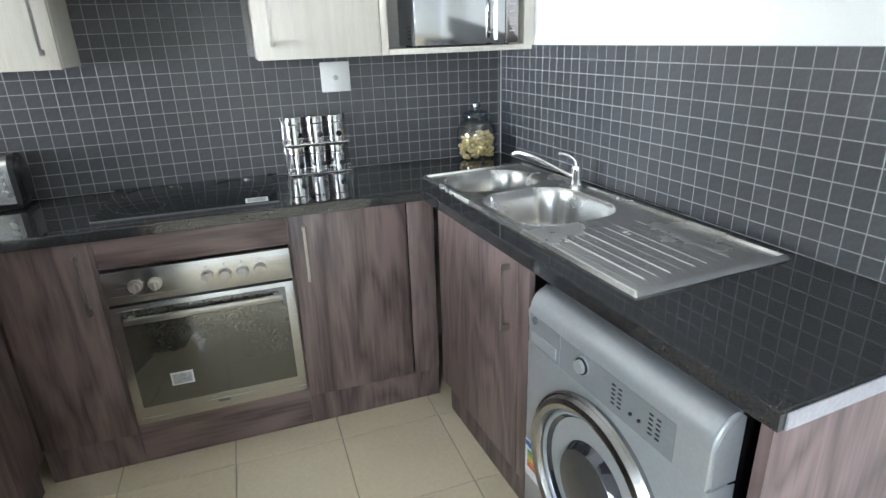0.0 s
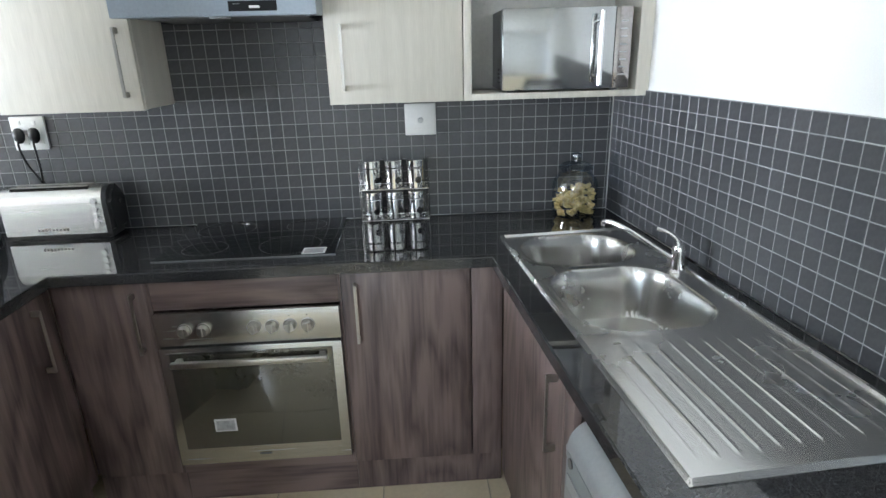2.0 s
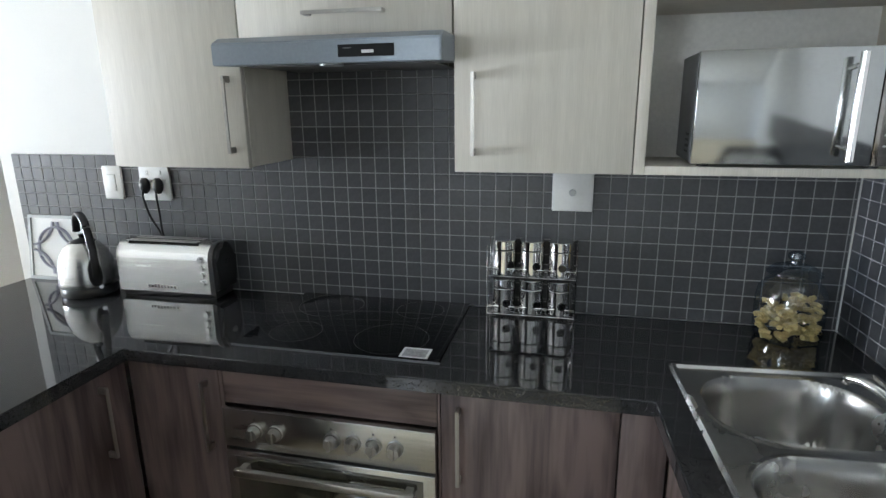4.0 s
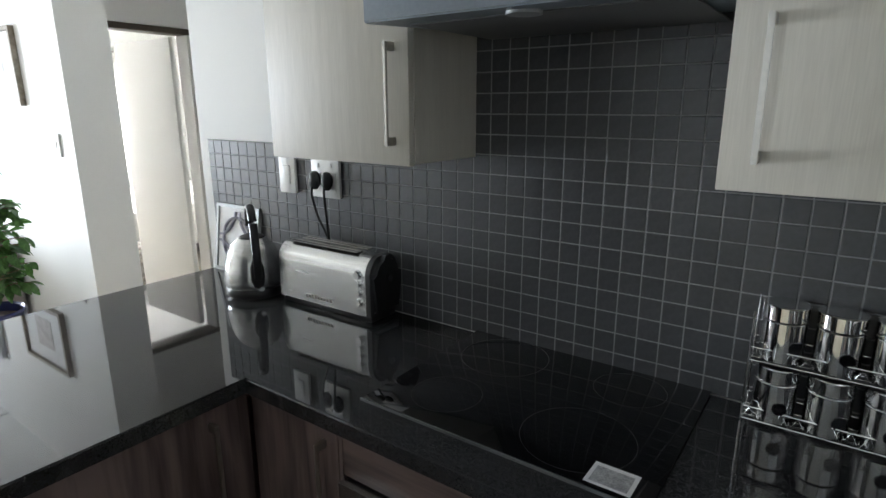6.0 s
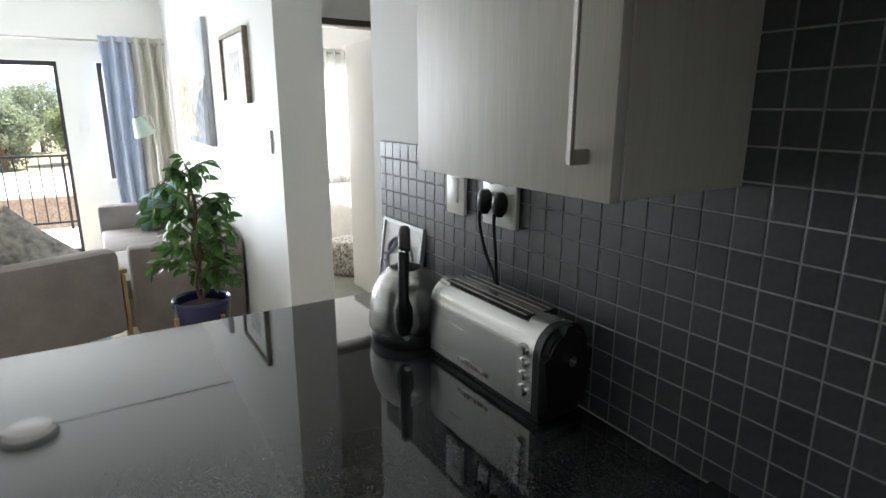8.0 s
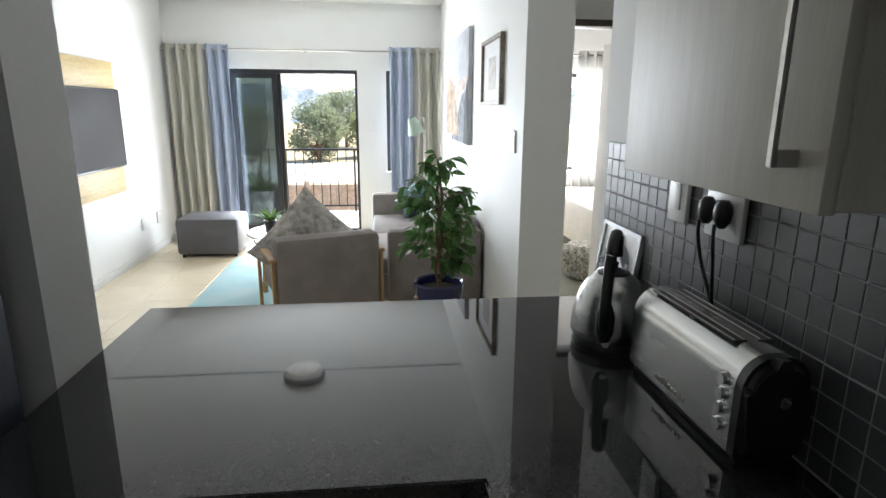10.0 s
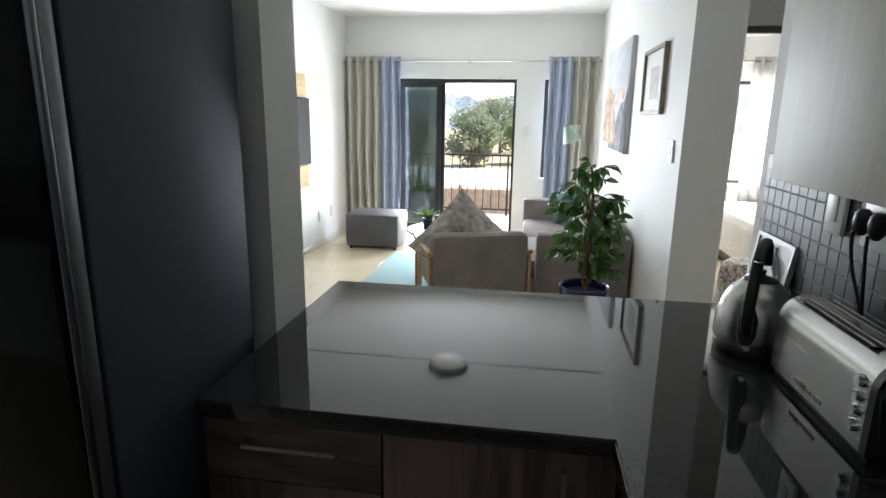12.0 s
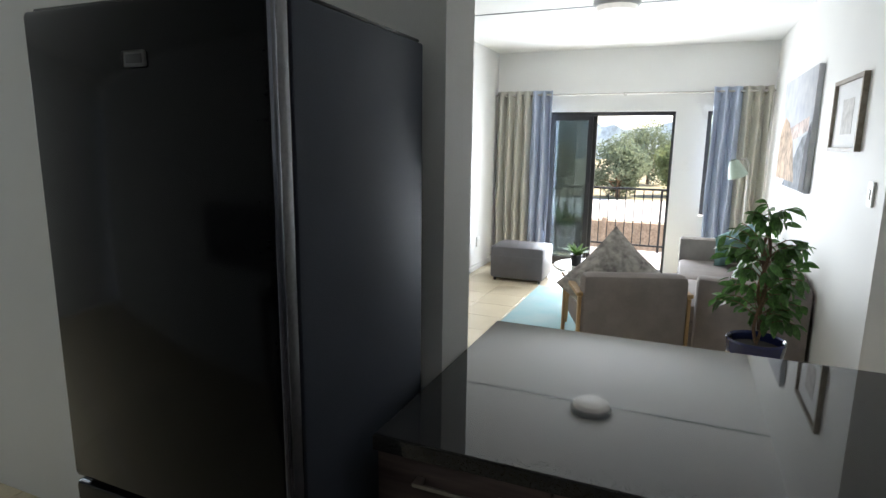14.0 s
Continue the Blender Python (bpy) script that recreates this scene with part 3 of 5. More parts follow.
    lathe(rim, [(0.2065, 0.002), (0.2105, 0.008), (0.2105, 0.014), (0.2065, 0.02)], 64)
    part("outer_ring", rim, RINGMETAL, d, "thin bright outer ring")
    bowl = bmesh.new()
    lathe(bowl, [(0.0, 0.03), (0.055, 0.029), (0.088, 0.022), (0.102, 0.0), (0.119, -0.014), (0.142, -0.008), (0.16, 0.01), (0.161, 0.002)], 64)
    part("door_glass", bowl, DRUMGLASS, d, "dark bulging glass")
    lb = part("energy_label", boxes((-0.0225, -0.0204, 0.225, 0.292, 0.27, 0.39)), LABELWHITE, t, "white energy label with coloured bars")
    for i, c in enumerate(((0.02, 0.3, 0.1), (0.3, 0.45, 0.05), (0.7, 0.5, 0.05), (0.65, 0.2, 0.03), (0.6, 0.04, 0.03))):
        part("colour_bar", boxes((-0.0235, -0.0224, 0.245 - 0.006 * i, 0.28, 0.35 - 0.012 * i, 0.359 - 0.012 * i)), mat("label_bar", c, 0.5), lb)
    part("blue_band", boxes((-0.0235, -0.0224, 0.228, 0.289, 0.37, 0.387)), mat("label_blue", (0.05, 0.12, 0.4), 0.5), lb)


washing_machine(RUN @ pose(-0.588, -1.556, 0))

# ---- wall cabinets ----
YC = 2.336
ZB, ZT2 = 1.401, 2.12


def wall_cabinet(x0, x1, z0, z1, label, handle, group="wall cabinets"):
    t = thing("wall_cabinet", pose(0, YC, 0), label, "cabinet", group)
    part("body", boxes((x0, x1, 0.019, 0.271, z0, z1)), CREAM, t)
    door = part("door", boxes((x0 + 0.0015, x1 - 0.0015, 0, 0.018, z0 - 0.003, z1), bevel=0.0015), CREAM, t)
    bar_handle(door, *handle, (0, -0.028, 0))


wall_cabinet(-0.876, -0.4165, ZB, ZT2, "cream woodgrain wall cabinet with a tall door", ((-0.457, -0.001, 1.442), (-0.457, -0.001, 1.655)))
wall_cabinet(-0.4145, 0.1865, 1.742, ZT2, "cream woodgrain wall cabinet above the cooker hood", ((-0.21, -0.001, 1.806), (0.012, -0.001, 1.806)))
wall_cabinet(0.189, 0.64, ZB, ZT2, "cream woodgrain wall cabinet with a tall door", ((0.243, -0.001, 1.442), (0.243, -0.001, 1.65)))
niche = thing("microwave_cabinet", pose(0, YC, 0), "open cream wall cabinet holding a microwave oven", "cabinet", "wall cabinets")
part("side_panel", boxes((0.642, 0.668, 0, 0.271, ZB - 0.003, ZT2), bevel=0.001), CREAM, niche)
part("side_panel", prism(bmesh.new(), [(1.235, 0), (1.281, 0), (1.262, 0.27), (1.235, 0.27)], ZB - 0.003, ZT2, 0.001), CREAM, niche)
part("shelf", boxes((0.6685, 1.2345, 0.001, 0.271, ZB - 0.003, ZB + 0.018), bevel=0.001), CREAM, niche)
part("shelf", boxes((0.6685, 1.2345, 0.001, 0.271, 1.8, 1.82), bevel=0.001), CREAM, niche)
part("back_panel", boxes((0.6685, 1.2345, 0.262, 0.27, ZB + 0.0185, ZT2 - 0.02)), CARCASS, niche)
part("top_panel", boxes((0.6685, 1.2345, 0.001, 0.271, ZT2 - 0.018, ZT2)), CREAM, niche)


def microwave(m):
    t = thing("microwave_oven", m, "silver microwave oven with a mirrored door", "microwave")
    part("casing", boxes((-0.215, 0.215, 0.012, 0.245, 0.008, 0.265), bevel=0.004), mat("grey_casing_sheet", (0.16, 0.165, 0.17), 0.4, 0.2, vary=0.05, scale=6), t)
    part("door", boxes((-0.215, 0.158, -0.004, 0.0115, 0.008, 0.265), bevel=0.002), MIRROR, t, "mirrored glass door")
    pan = part("control_panel", boxes((0.16, 0.215, -0.004, 0.0115, 0.008, 0.265), bevel=0.002), mat("brown_mirror_panel", (0.4, 0.37, 0.36), 0.12, 1.0), t)
    for i in range(8):
        part("button", boxes((0.177, 0.2, -0.006, -0.0038, 0.05 + 0.024 * i, 0.054 + 0.024 * i), bevel=0.0005), SILVER, pan)
    h = bmesh.new()
    rod(h, (0.105, -0.032, 0.02), (0.105, -0.032, 0.252), 0.009)
    for z in (0.045, 0.225):
        rod(h, (0.105, -0.032, z), (0.105, -0.003, z), 0.006)
    part("handle", h, CHROME, t, "upright chrome tube handle")
    for x in (-0.18, 0.18):
        for y in (0.04, 0.22):
            f = bmesh.new()
            rod(f, (x, y, 0), (x, y, 0.009), 0.014)
            part("foot", f, BLACK, t)
    v = bmesh.new()
    for i in range(4):
        for j in range(4):
            box(v, -0.2162, -0.2148, 0.06 + 0.012 * i, 0.066 + 0.012 * i, 0.03 + 0.014 * j, 0.036 + 0.014 * j)
    part("vent_holes", v, BLACK, t)


microwave(pose(0.985, YC - 0.012, ZB + 0.0185, 0, 0, -1))


def hood(m):
    t = thing("cooker_hood", m, "grey-blue slimline cooker hood below a cabinet", "cooker hood")
    bm = bmesh.new()
    prof = [(0.0, 0.0), (0.0, 0.052), (0.03, 0.068), (0.405, 0.068), (0.405, 0.02), (0.02, 0.0)]
    loops = [[bm.verts.new((x, y, z)) for y, z in prof] for x in (-0.298, 0.298)]
    for k in range(len(prof)):
        j = (k + 1) % len(prof)
        bm.faces.new((loops[0][k], loops[0][j], loops[1][j], loops[1][k]))
    bm.faces.new(loops[0]), bm.faces.new(loops[1][::-1])
    bmesh.ops.bevel(bm, geom=list(bm.edges), offset=0.003, segments=2, affect="EDGES")
    part("body", bm, HOODPAINT, t)
    panel = part("control_strip", boxes((0.045, 0.185, -0.002, 0.001, 0.012, 0.04)), mat("matt_black_strip", (0.008, 0.008, 0.009), 0.5, spec=0.2), t)
    part("maker_mark", boxes((0.105, 0.135, -0.0028, -0.0018, 0.02, 0.027)), LABELWHITE, panel)
    part("control_mark", boxes((0.058, 0.078, -0.0028, -0.0018, 0.031, 0.033)), GREYMARK, panel)
    part("grease_filter", boxes((-0.25, 0.25, 0.08, 0.38, 0.001, 0.004)), GREYMARK, t)
    lamp = bmesh.new()
    rod(lamp, (0.0, 0.06, -0.004), (0.0, 0.06, 0.004), 0.03, seg=24)
    part("lamp_lens", lamp, SILVER, t)


hood(pose(-0.106, 2.19, 1.672))

# ---- fridge ----
def fridge(m):
    """Door faces +x; the back stands at x = -0.565."""
    t = thing("fridge_freezer", m, "tall black glossy fridge-freezer with dark grey sides", "fridge")
    part("cabinet", boxes((-0.565, -0.045, 0.0, 0.59, 0.03, 1.79), bevel=0.006), FRIDGESIDE, t, "dark grey sheet-metal casing")
    part("door_seal", boxes((-0.0445, -0.03, 0.008, 0.582, 0.06, 1.78)), BLACK, t)
    for name, z0, z1 in (("fridge_door", 0.80, 1.79), ("freezer_door", 0.05, 0.79)):
        bm = boxes((-0.0295, 0.022, 0.0, 0.59, z0, z1), bevel=0.012)
        d = part(name, bm, FRIDGEDOOR, t, "glossy black door")
        part("edge_trim", boxes((-0.028, 0.0, 0.5905, 0.5945, z0 + 0.006, z1 - 0.006), bevel=0.0015), FRIDGETRIM, d, "flat grey edge trim")
        edge = bmesh.new()
        rod(edge, (0.0075, 0.5885, z0 + 0.012), (0.0075, 0.5885, z1 - 0.012), 0.0085, seg=18)
        part("edge_bead", edge, EDGEBEAD, d, "rounded dark chrome edge")
    part("badge", boxes((0.0222, 0.0245, 0.272, 0.328, 1.674, 1.702), bevel=0.004), GREYMARK, t, "small grey oval badge")
    part("badge_inset", boxes((0.0246, 0.0255, 0.28, 0.32, 1.68, 1.696), bevel=0.0004), BLACK, t)
    part("top_cap", boxes((-0.55, 0.0, 0.004, 0.586, 1.7905, 1.798), bevel=0.003), BLACK, t)
    for x in (-0.5, -0.1):
        for y in (0.06, 0.53):
            f = bmesh.new()
            rod(f, (x, y, 0), (x, y, 0.031), 0.02)
            part("foot", f, BLACK, t)


fridge(pose(-0.475, 0.593, 0))


# ---- things on the worktop ----
def toaster(m):
    t = thing("toaster", m, "brushed steel long-slot toaster with black ends", "toaster")
    L, D, H = 0.3, 0.125, 0.185
    prof = [(-D / 2, 0.018), (-D / 2, 0.128)]
    prof += [(-D / 2 + 0.055 - 0.055 * math.cos(a), 0.128 + 0.055 * math.sin(a)) for a in [k * math.pi / 16 for k in range(1, 9)]]
    prof += [(-y, z) for y, z in reversed(prof)]

    def shell(x0, x1, grow, bev):
        bm = bmesh.new()
        loops = [[bm.verts.new((x, y * (1 + grow), 0.1 + (z - 0.1) * (1 + grow))) for y, z in prof] for x in (x0, x1)]
        for k in range(len(prof)):
            j = (k + 1) % len(prof)
            bm.faces.new((loops[0][k], loops[0][j], loops[1][j], loops[1][k]))
        bm.faces.new(loops[0]), bm.faces.new(loops[1][::-1])
        if bev:
            bmesh.ops.bevel(bm, geom=[e for e in bm.edges if min(e.verts[0].co.x, e.verts[1].co.x) > x1 - 1e-6], offset=bev, segments=3, affect="EDGES")
        return bm

    part("body", shell(-0.19, 0.166, 0, 0), STEEL, t, "brushed steel body")
    part("end_cap", shell(0.1662, 0.198, 0.0, 0.014), BLACK, t, "rounded black end")
    part("base", boxes((-0.183, 0.18, -D / 2 + 0.008, D / 2 - 0.008, 0.0, 0.0175), bevel=0.003), BLACK, t)
    for y in (-0.024, 0.024):
        part("bread_slot", boxes((-0.16, 0.115, y - 0.014, y + 0.014, 0.1825, 0.1838)), BLACK, t)
        wires = bmesh.new()
        for s in (-0.009, 0.009):
            rod(wires, (-0.158, y + s, 0.1845), (0.113, y + s, 0.1845), 0.0012, seg=6)
        part("slot_wire", wires, NICKEL, t)
    lever = bmesh.new()
    rod(lever, (0.197, 0.0, 0.12), (0.208, 0.0, 0.12), 0.01, seg=16)
    part("lever", lever, CHROME, t)
    for i, z in enumerate((0.132, 0.107, 0.082, 0.054)):
        b = bmesh.new()
        r = 0.0125 if i == 3 else 0.011
        rod(b, (0.14, -D / 2 - 0.0005, z), (0.14, -D / 2 - 0.009, z), r, r * 0.85, seg=20)
        rod(b, (0.14, -D / 2 + 0.002, z), (0.14, -D / 2 - 0.0015, z), r * 1.2, seg=20)
        part("button" if i < 3 else "browning_dial", b, CHROME, t)
    w = bmesh.new()
    for i in range(9):
        box(w, -0.075 + 0.0125 * i, -0.0665 + 0.0125 * i, -D / 2 - 0.002, -D / 2 + 0.001, 0.032, 0.041 + (0.003 if i in (2, 3) else 0), bevel=0.0008)
    tagged(part("embossed_wordmark", w, NICKEL, t), kind="stuff")


toaster(pose(-0.863, 2.53, TOP, 0, 0, 1) @ Matrix.Diagonal((1.01, 0.97, 1.05, 1)))


def kettle(m):
    t = thing("electric_kettle", m, "brushed steel dome kettle with a black handle", "kettle")
    b = bmesh.new()
    lathe(b, [(0.0, 0), (0.078, 0), (0.08, 0.006), (0.08, 0.022), (0.077, 0.03), (0, 0.03)], 40)
    part("power_base", b, BLACK, t)
    b = bmesh.new()
    lathe(b, [(0.0, 0.031), (0.08, 0.031), (0.083, 0.04), (0.083, 0.05), (0.081, 0.08), (0.077, 0.11), (0.069, 0.14), (0.056, 0.165), (0.04, 0.182), (0.036, 0.185), (0, 0.186)], 48)
    part("body", b, STEEL, t, "brushed steel dome body")
    b = bmesh.new()
    lathe(b, [(0.036, 0.186), (0.034, 0.19), (0.018, 0.196), (0.008, 0.2), (0.01, 0.212), (0, 0.215)], 32)
    part("lid", b, BLACK, t)
    b = bmesh.new()
    tube(b, bezier([(0.0, -0.078, 0.055), (0.0, -0.092, 0.1), (0.0, -0.09, 0.15), (0.0, -0.074, 0.21), (0.0, -0.045, 0.268), (0.0, 0.0, 0.285), (0.0, 0.035, 0.262), (0.0, 0.05, 0.215)], 8), 0.0115, 12, 0.75)
    part("handle", b, BLACK, t, "arched black handle")
    b = bmesh.new()
    lathe(b, [(0, -0.05), (0.012, -0.045), (0.021, -0.02), (0.021, 0.02), (0.012, 0.045), (0, 0.05)], 24)
    part("water_gauge", b, BLACK, t, at=pose(0.0, -0.078, 0.085, -8, 0, 0) @ Matrix.Diagonal((0.9, 0.5, 1, 1)))
    b = bmesh.new()
    tube(b, [(0, 0.055, 0.11), (0, 0.085, 0.135), (0, 0.102, 0.15)], 0.017, 12)
    part("spout", b, STEEL, t)
    b = bmesh.new()
    rod(b, (0.006, -0.09, 0.04), (0.006, -0.099, 0.04), 0.007, seg=12)
    part("switch", b, CHROME, t)


kettle(pose(-1.19, 2.471, TOP, 0, 0, 60) @ Matrix.Diagonal((1.14, 1.14, 1.0, 1)))


LAVENDER = mat("lavender_grey_lacquer", (0.36, 0.36, 0.42), 0.35, vary=0.04, scale=8)


def trivet(m):
    t = thing("leaning_tile_panel", m, "white ornamental tile with a ring pattern leaning on the wall", "ornament")
    part("frame", boxes((-0.125, -0.113, -0.006, 0.008, 0, 0.25), (0.113, 0.125, -0.006, 0.008, 0, 0.25), (-0.113, 0.113, -0.006, 0.008, 0, 0.012), (-0.113, 0.113, -0.006, 0.008, 0.238, 0.25)), SILVER, t, "silver-grey frame")
    part("plate", boxes((-0.1125, 0.1125, 0.0, 0.006, 0.0125, 0.2375)), WHITEPLASTIC, t)
    for x, z, r in ((0, 0.125, 0.08), (-0.11, 0.015, 0.1), (0.11, 0.015, 0.1), (-0.11, 0.235, 0.1), (0.11, 0.235, 0.1)):
        b = bmesh.new()
        pts = []
        for k in range(65):
            a = 2 * math.pi * k / 64
            px, pz = x + r * math.cos(a), z + r * math.sin(a)
            inside = abs(px) <= 0.109 and 0.016 <= pz <= 0.234
            if inside:
                pts.append((px, -0.003, pz))
            if (not inside or k == 64) and len(pts) > 2:
                tube(b, pts, 0.0075, 6, 0.6)
                pts = []
            elif not inside:
                pts = []
        part("ring", b, LAVENDER, t, "lavender-grey ring")


trivet(pose(-1.43, 2.562, TOP, -8, 0, 0))


def spice_rack(m):
    t = thing("spice_rack", m, "chrome wire rack with six spice tins", "spice rack")
    for x in (-0.134, 0.134):
        for y in (-0.035, 0.035):
            b = bmesh.new()
            rod(b, (x, y, 0.004), (x, y, 0.24 if y > 0 else 0.225), 0.0022, seg=8)
            part("upright", b, CHROME, t)
    for z in (0.006, 0.128):
        for zz in (z, z + 0.026):
            b = bmesh.new()
            tube(b, [(-0.134, -0.035, zz), (0.134, -0.035, zz), (0.134, 0.035, zz), (-0.134, 0.035, zz), (-0.134, -0.034, zz)], 0.0015, 6)
            part("shelf_wire", b, CHROME, t)
        b = bmesh.new()
        tube(b, [(-0.134 + 0.0268 * k / 2, -0.035, z + (0.026 if k % 2 else 0)) for k in range(21)], 0.0011, 5)
        part("zigzag_wire", b, CHROME, t)
        for k in (-1, 0, 1):
            b = bmesh.new()
            rod(b, (-0.134, 0.018 * k, z), (0.134, 0.018 * k, z), 0.0014, seg=6)
            part("shelf_wire", b, CHROME, t)
    part("shelf_plate", boxes((-0.128, 0.128, -0.028, 0.028, 0.122, 0.1255)), BLACK, t)


spice_rack(pose(0.385, 2.558, TOP, 0, 0, 0))


def spice_tin(m):
    t = thing("spice_tin", m, "polished steel spice tin with a dark window", "tin", "tins in the rack")
    b = bmesh.new()
    lathe(b, [(0, 0), (0.0365, 0), (0.038, 0.002), (0.038, 0.078), (0.0365, 0.08), (0, 0.08)], 36)
    part("canister", b, CHROME, t)
    b = bmesh.new()
    lathe(b, [(0.0, 0.0815), (0.0375, 0.0815), (0.0385, 0.083), (0.0385, 0.108), (0.037, 0.11), (0, 0.11)], 36)
    part("lid", b, CHROME, t)
    b = bmesh.new()
    lathe(b, [(0.0, 0.0798), (0.0372, 0.0798), (0.0372, 0.0818), (0.0, 0.0818)], 36)
    part("seam", b, BLACK, t)
    b = bmesh.new()
    rod(b, (0.012, -0.031, 0.034), (0.0135, -0.0378, 0.034), 0.0125, seg=18)
    part("window", b, GLOSSBLACK, t)
    return t


first = spice_tin(pose(0.385 - 0.086, 2.558, TOP + 0.0085))
for i in range(1, 6):
    c, r = i % 3, i // 3
    copy_thing(first, pose(0.385 + 0.086 * (c - 1), 2.558, TOP + (0.0085 if r == 0 else 0.1305), 0, 0, (7, 12, -6, 18, 4, -10)[i]))


def pasta_jar(m):
    t = thing("storage_jar", m, "ribbed glass storage jar half full of pasta", "jar")
    seg, b = 56, bmesh.new()
    rings = [(0.0, 0.002), (0.062, 0.0), (0.076, 0.008), (0.081, 0.03), (0.082, 0.12), (0.078, 0.15), (0.06, 0.175), (0.05, 0.183), (0.052, 0.19)]
    loops = []
    for r, z in rings:
        rr = lambda k: r * (1 + (0.012 * math.cos(k * math.pi) if 0.02 < z < 0.16 else 0))
        loops.append([b.verts.new((rr(k) * math.cos(2 * math.pi * k / seg), rr(k) * math.sin(2 * math.pi * k / seg), z)) for k in range(seg)])
    for p, q in zip(loops, loops[1:]):
        for k in range(seg):
            b.faces.new((p[k], p[(k + 1) % seg], q[(k + 1) % seg], q[k]))
    part("glass_body", b, JARGLASS, t)
    b = bmesh.new()
    lathe(b, [(0.0, 0.2), (0.03, 0.199), (0.05, 0.191), (0.064, 0.194), (0.064, 0.2), (0.05, 0.212), (0.03, 0.22), (0.013, 0.224), (0.012, 0.23), (0.02, 0.24), (0.019, 0.25), (0.008, 0.257), (0, 0.258)], 40)
    part("glass_lid", b, glass("thick_jar_glass", (0.7, 0.78, 0.84), clear=0.95, gloss=0.2), t)
    rnd = random.Random(3)
    for k in range(110):
        a, r = rnd.uniform(0, 6.28), 0.066 * math.sqrt(rnd.random())
        z = rnd.uniform(0.012, 0.105 + 0.012 * math.sin(a * 2))
        if k > 60:
            r = rnd.uniform(0.055, 0.068)
        b = bmesh.new()
        tilt = rnd.uniform(0, 6.28)
        d = Vector((math.cos(tilt), math.sin(tilt), rnd.uniform(-0.6, 0.6))) * 0.012
        tube(b, [(-d.x, -d.y, -d.z), (0, 0, 0.004), (d.x, d.y, d.z)], 0.0075, 6)
        part("pasta_piece", b, PASTA, t, at=pose(r * math.cos(a), r * math.sin(a), z))


pasta_jar(pose(1.092, 2.505, TOP) @ Matrix.Diagonal((1.05, 1.05, 0.98, 1)))


# ---- wall plates ----
def wall_plate(name, x, z, w, h, label, extra):
    t = thing(name, pose(x, 2.596, z), label, "socket" if "socket" in name else "switch")
    part("plate", boxes((-w / 2, w / 2, -0.012, 0.0, -h / 2, h / 2), bevel=0.003), WHITEPLASTIC, t)
    extra(t)
    return t


def rocker(t):
    part("rocker", boxes((-0.017, 0.017, -0.016, -0.0115, -0.03, 0.03), bevel=0.002), WHITEPLASTIC, t)


def isolator(t):
    b = bmesh.new()
    rod(b, (0, -0.012, -0.003), (0, -0.022, -0.003), 0.011, 0.009, seg=16)
    part("pull_knob", b, SILVER, t)


def plugs(t):
    for x in (-0.028, 0.026):
        sw = boxes((x - 0.006, x + 0.006, -0.016, -0.0115, 0.032, 0.046), bevel=0.001)
        part("rocker", sw, WHITEPLASTIC, t)
        part("socket_face", boxes((x - 0.021, x + 0.021, -0.0135, -0.0118, -0.042, 0.016), bevel=0.0006), WHITEPLASTIC, t)


wall_plate("light_switch", -1.134, 1.31, 0.078, 0.12, "white upright light switch on grey tiles", rocker)
wall_plate("wall_socket", -0.955, 1.31, 0.122, 0.122, "white double wall socket on grey tiles", plugs)
wall_plate("isolator_switch", 0.497, 1.315, 0.12, 0.119, "white square cooker isolator plate on grey tiles", isolator)


def plug(x, bend, end):
    t = thing("power_plug", pose(x, 2.583, 1.305), "black plug with its cable hanging from a socket", "plug", "plugs in the socket")
    b = bmesh.new()
    lathe(b, [(0, -0.032), (0.008, -0.03), (0.017, -0.018), (0.02, 0.0), (0.018, 0.014), (0.01, 0.024), (0, 0.026)], 20, (0, -0.016, 0.002), 0.85)
    part("plug_body", b, BLACK, t)
    b = bmesh.new()
    tube(b, bezier([(0, -0.03, -0.02), (0, -0.03, -0.05), (bend * 0.3, -0.022, -0.11), (bend, -0.012, -0.17), (end, -0.008, -0.23), (end, -0.004, -0.33)]), 0.0038, 8)
    part("cable", b, BLACK, t)


plug(-0.983, 0.035, 0.05)
plug(-0.929, -0.01, -0.003)

# ---- living room ----
FABRIC = mat("taupe_upholstery", (0.25, 0.215, 0.2), 0.85, vary=0.12, scale=8, fine=420, bump=0.35)
GREYFABRIC = mat("grey_leatherette", (0.11, 0.103, 0.11), 0.5, vary=0.1, scale=9, fine=220, bump=0.2)
TEAL = mat("pale_teal_cotton", (0.2, 0.36, 0.36), 0.85, vary=0.1, scale=10, fine=350, bump=0.3)
FLORAL = mat("floral_cushion_cotton", (0.5, 0.47, 0.42), 0.85, scale=9, fine=26, dark=(0.2, 0.18, 0.17), bump=0.3)
OAK = mat("light_oak", (0.42, 0.27, 0.13), 0.45, scale=3, fine=30, stretch=(9, 9, 0.6), dark=(0.3, 0.18, 0.08), bump=0.1)
RUG = mat("teal_rug_pile", (0.22, 0.42, 0.45), 0.95, scale=3.5, fine=160, dark=(0.4, 0.5, 0.5), bump=0.5)
NAVY = mat("navy_glazed_pot", (0.02, 0.025, 0.09), 0.2, vary=0.1, scale=8)
LEAF = mat("ficus_leaf", (0.075, 0.18, 0.045), 0.35, vary=0.25, scale=14, tone=0.25)
LEAF2 = mat("light_green_leaf", (0.1, 0.2, 0.05), 0.4, vary=0.2, scale=14)
BARK = mat("brown_bark", (0.15, 0.09, 0.05), 0.85, vary=0.2, scale=30, bump=0.5)
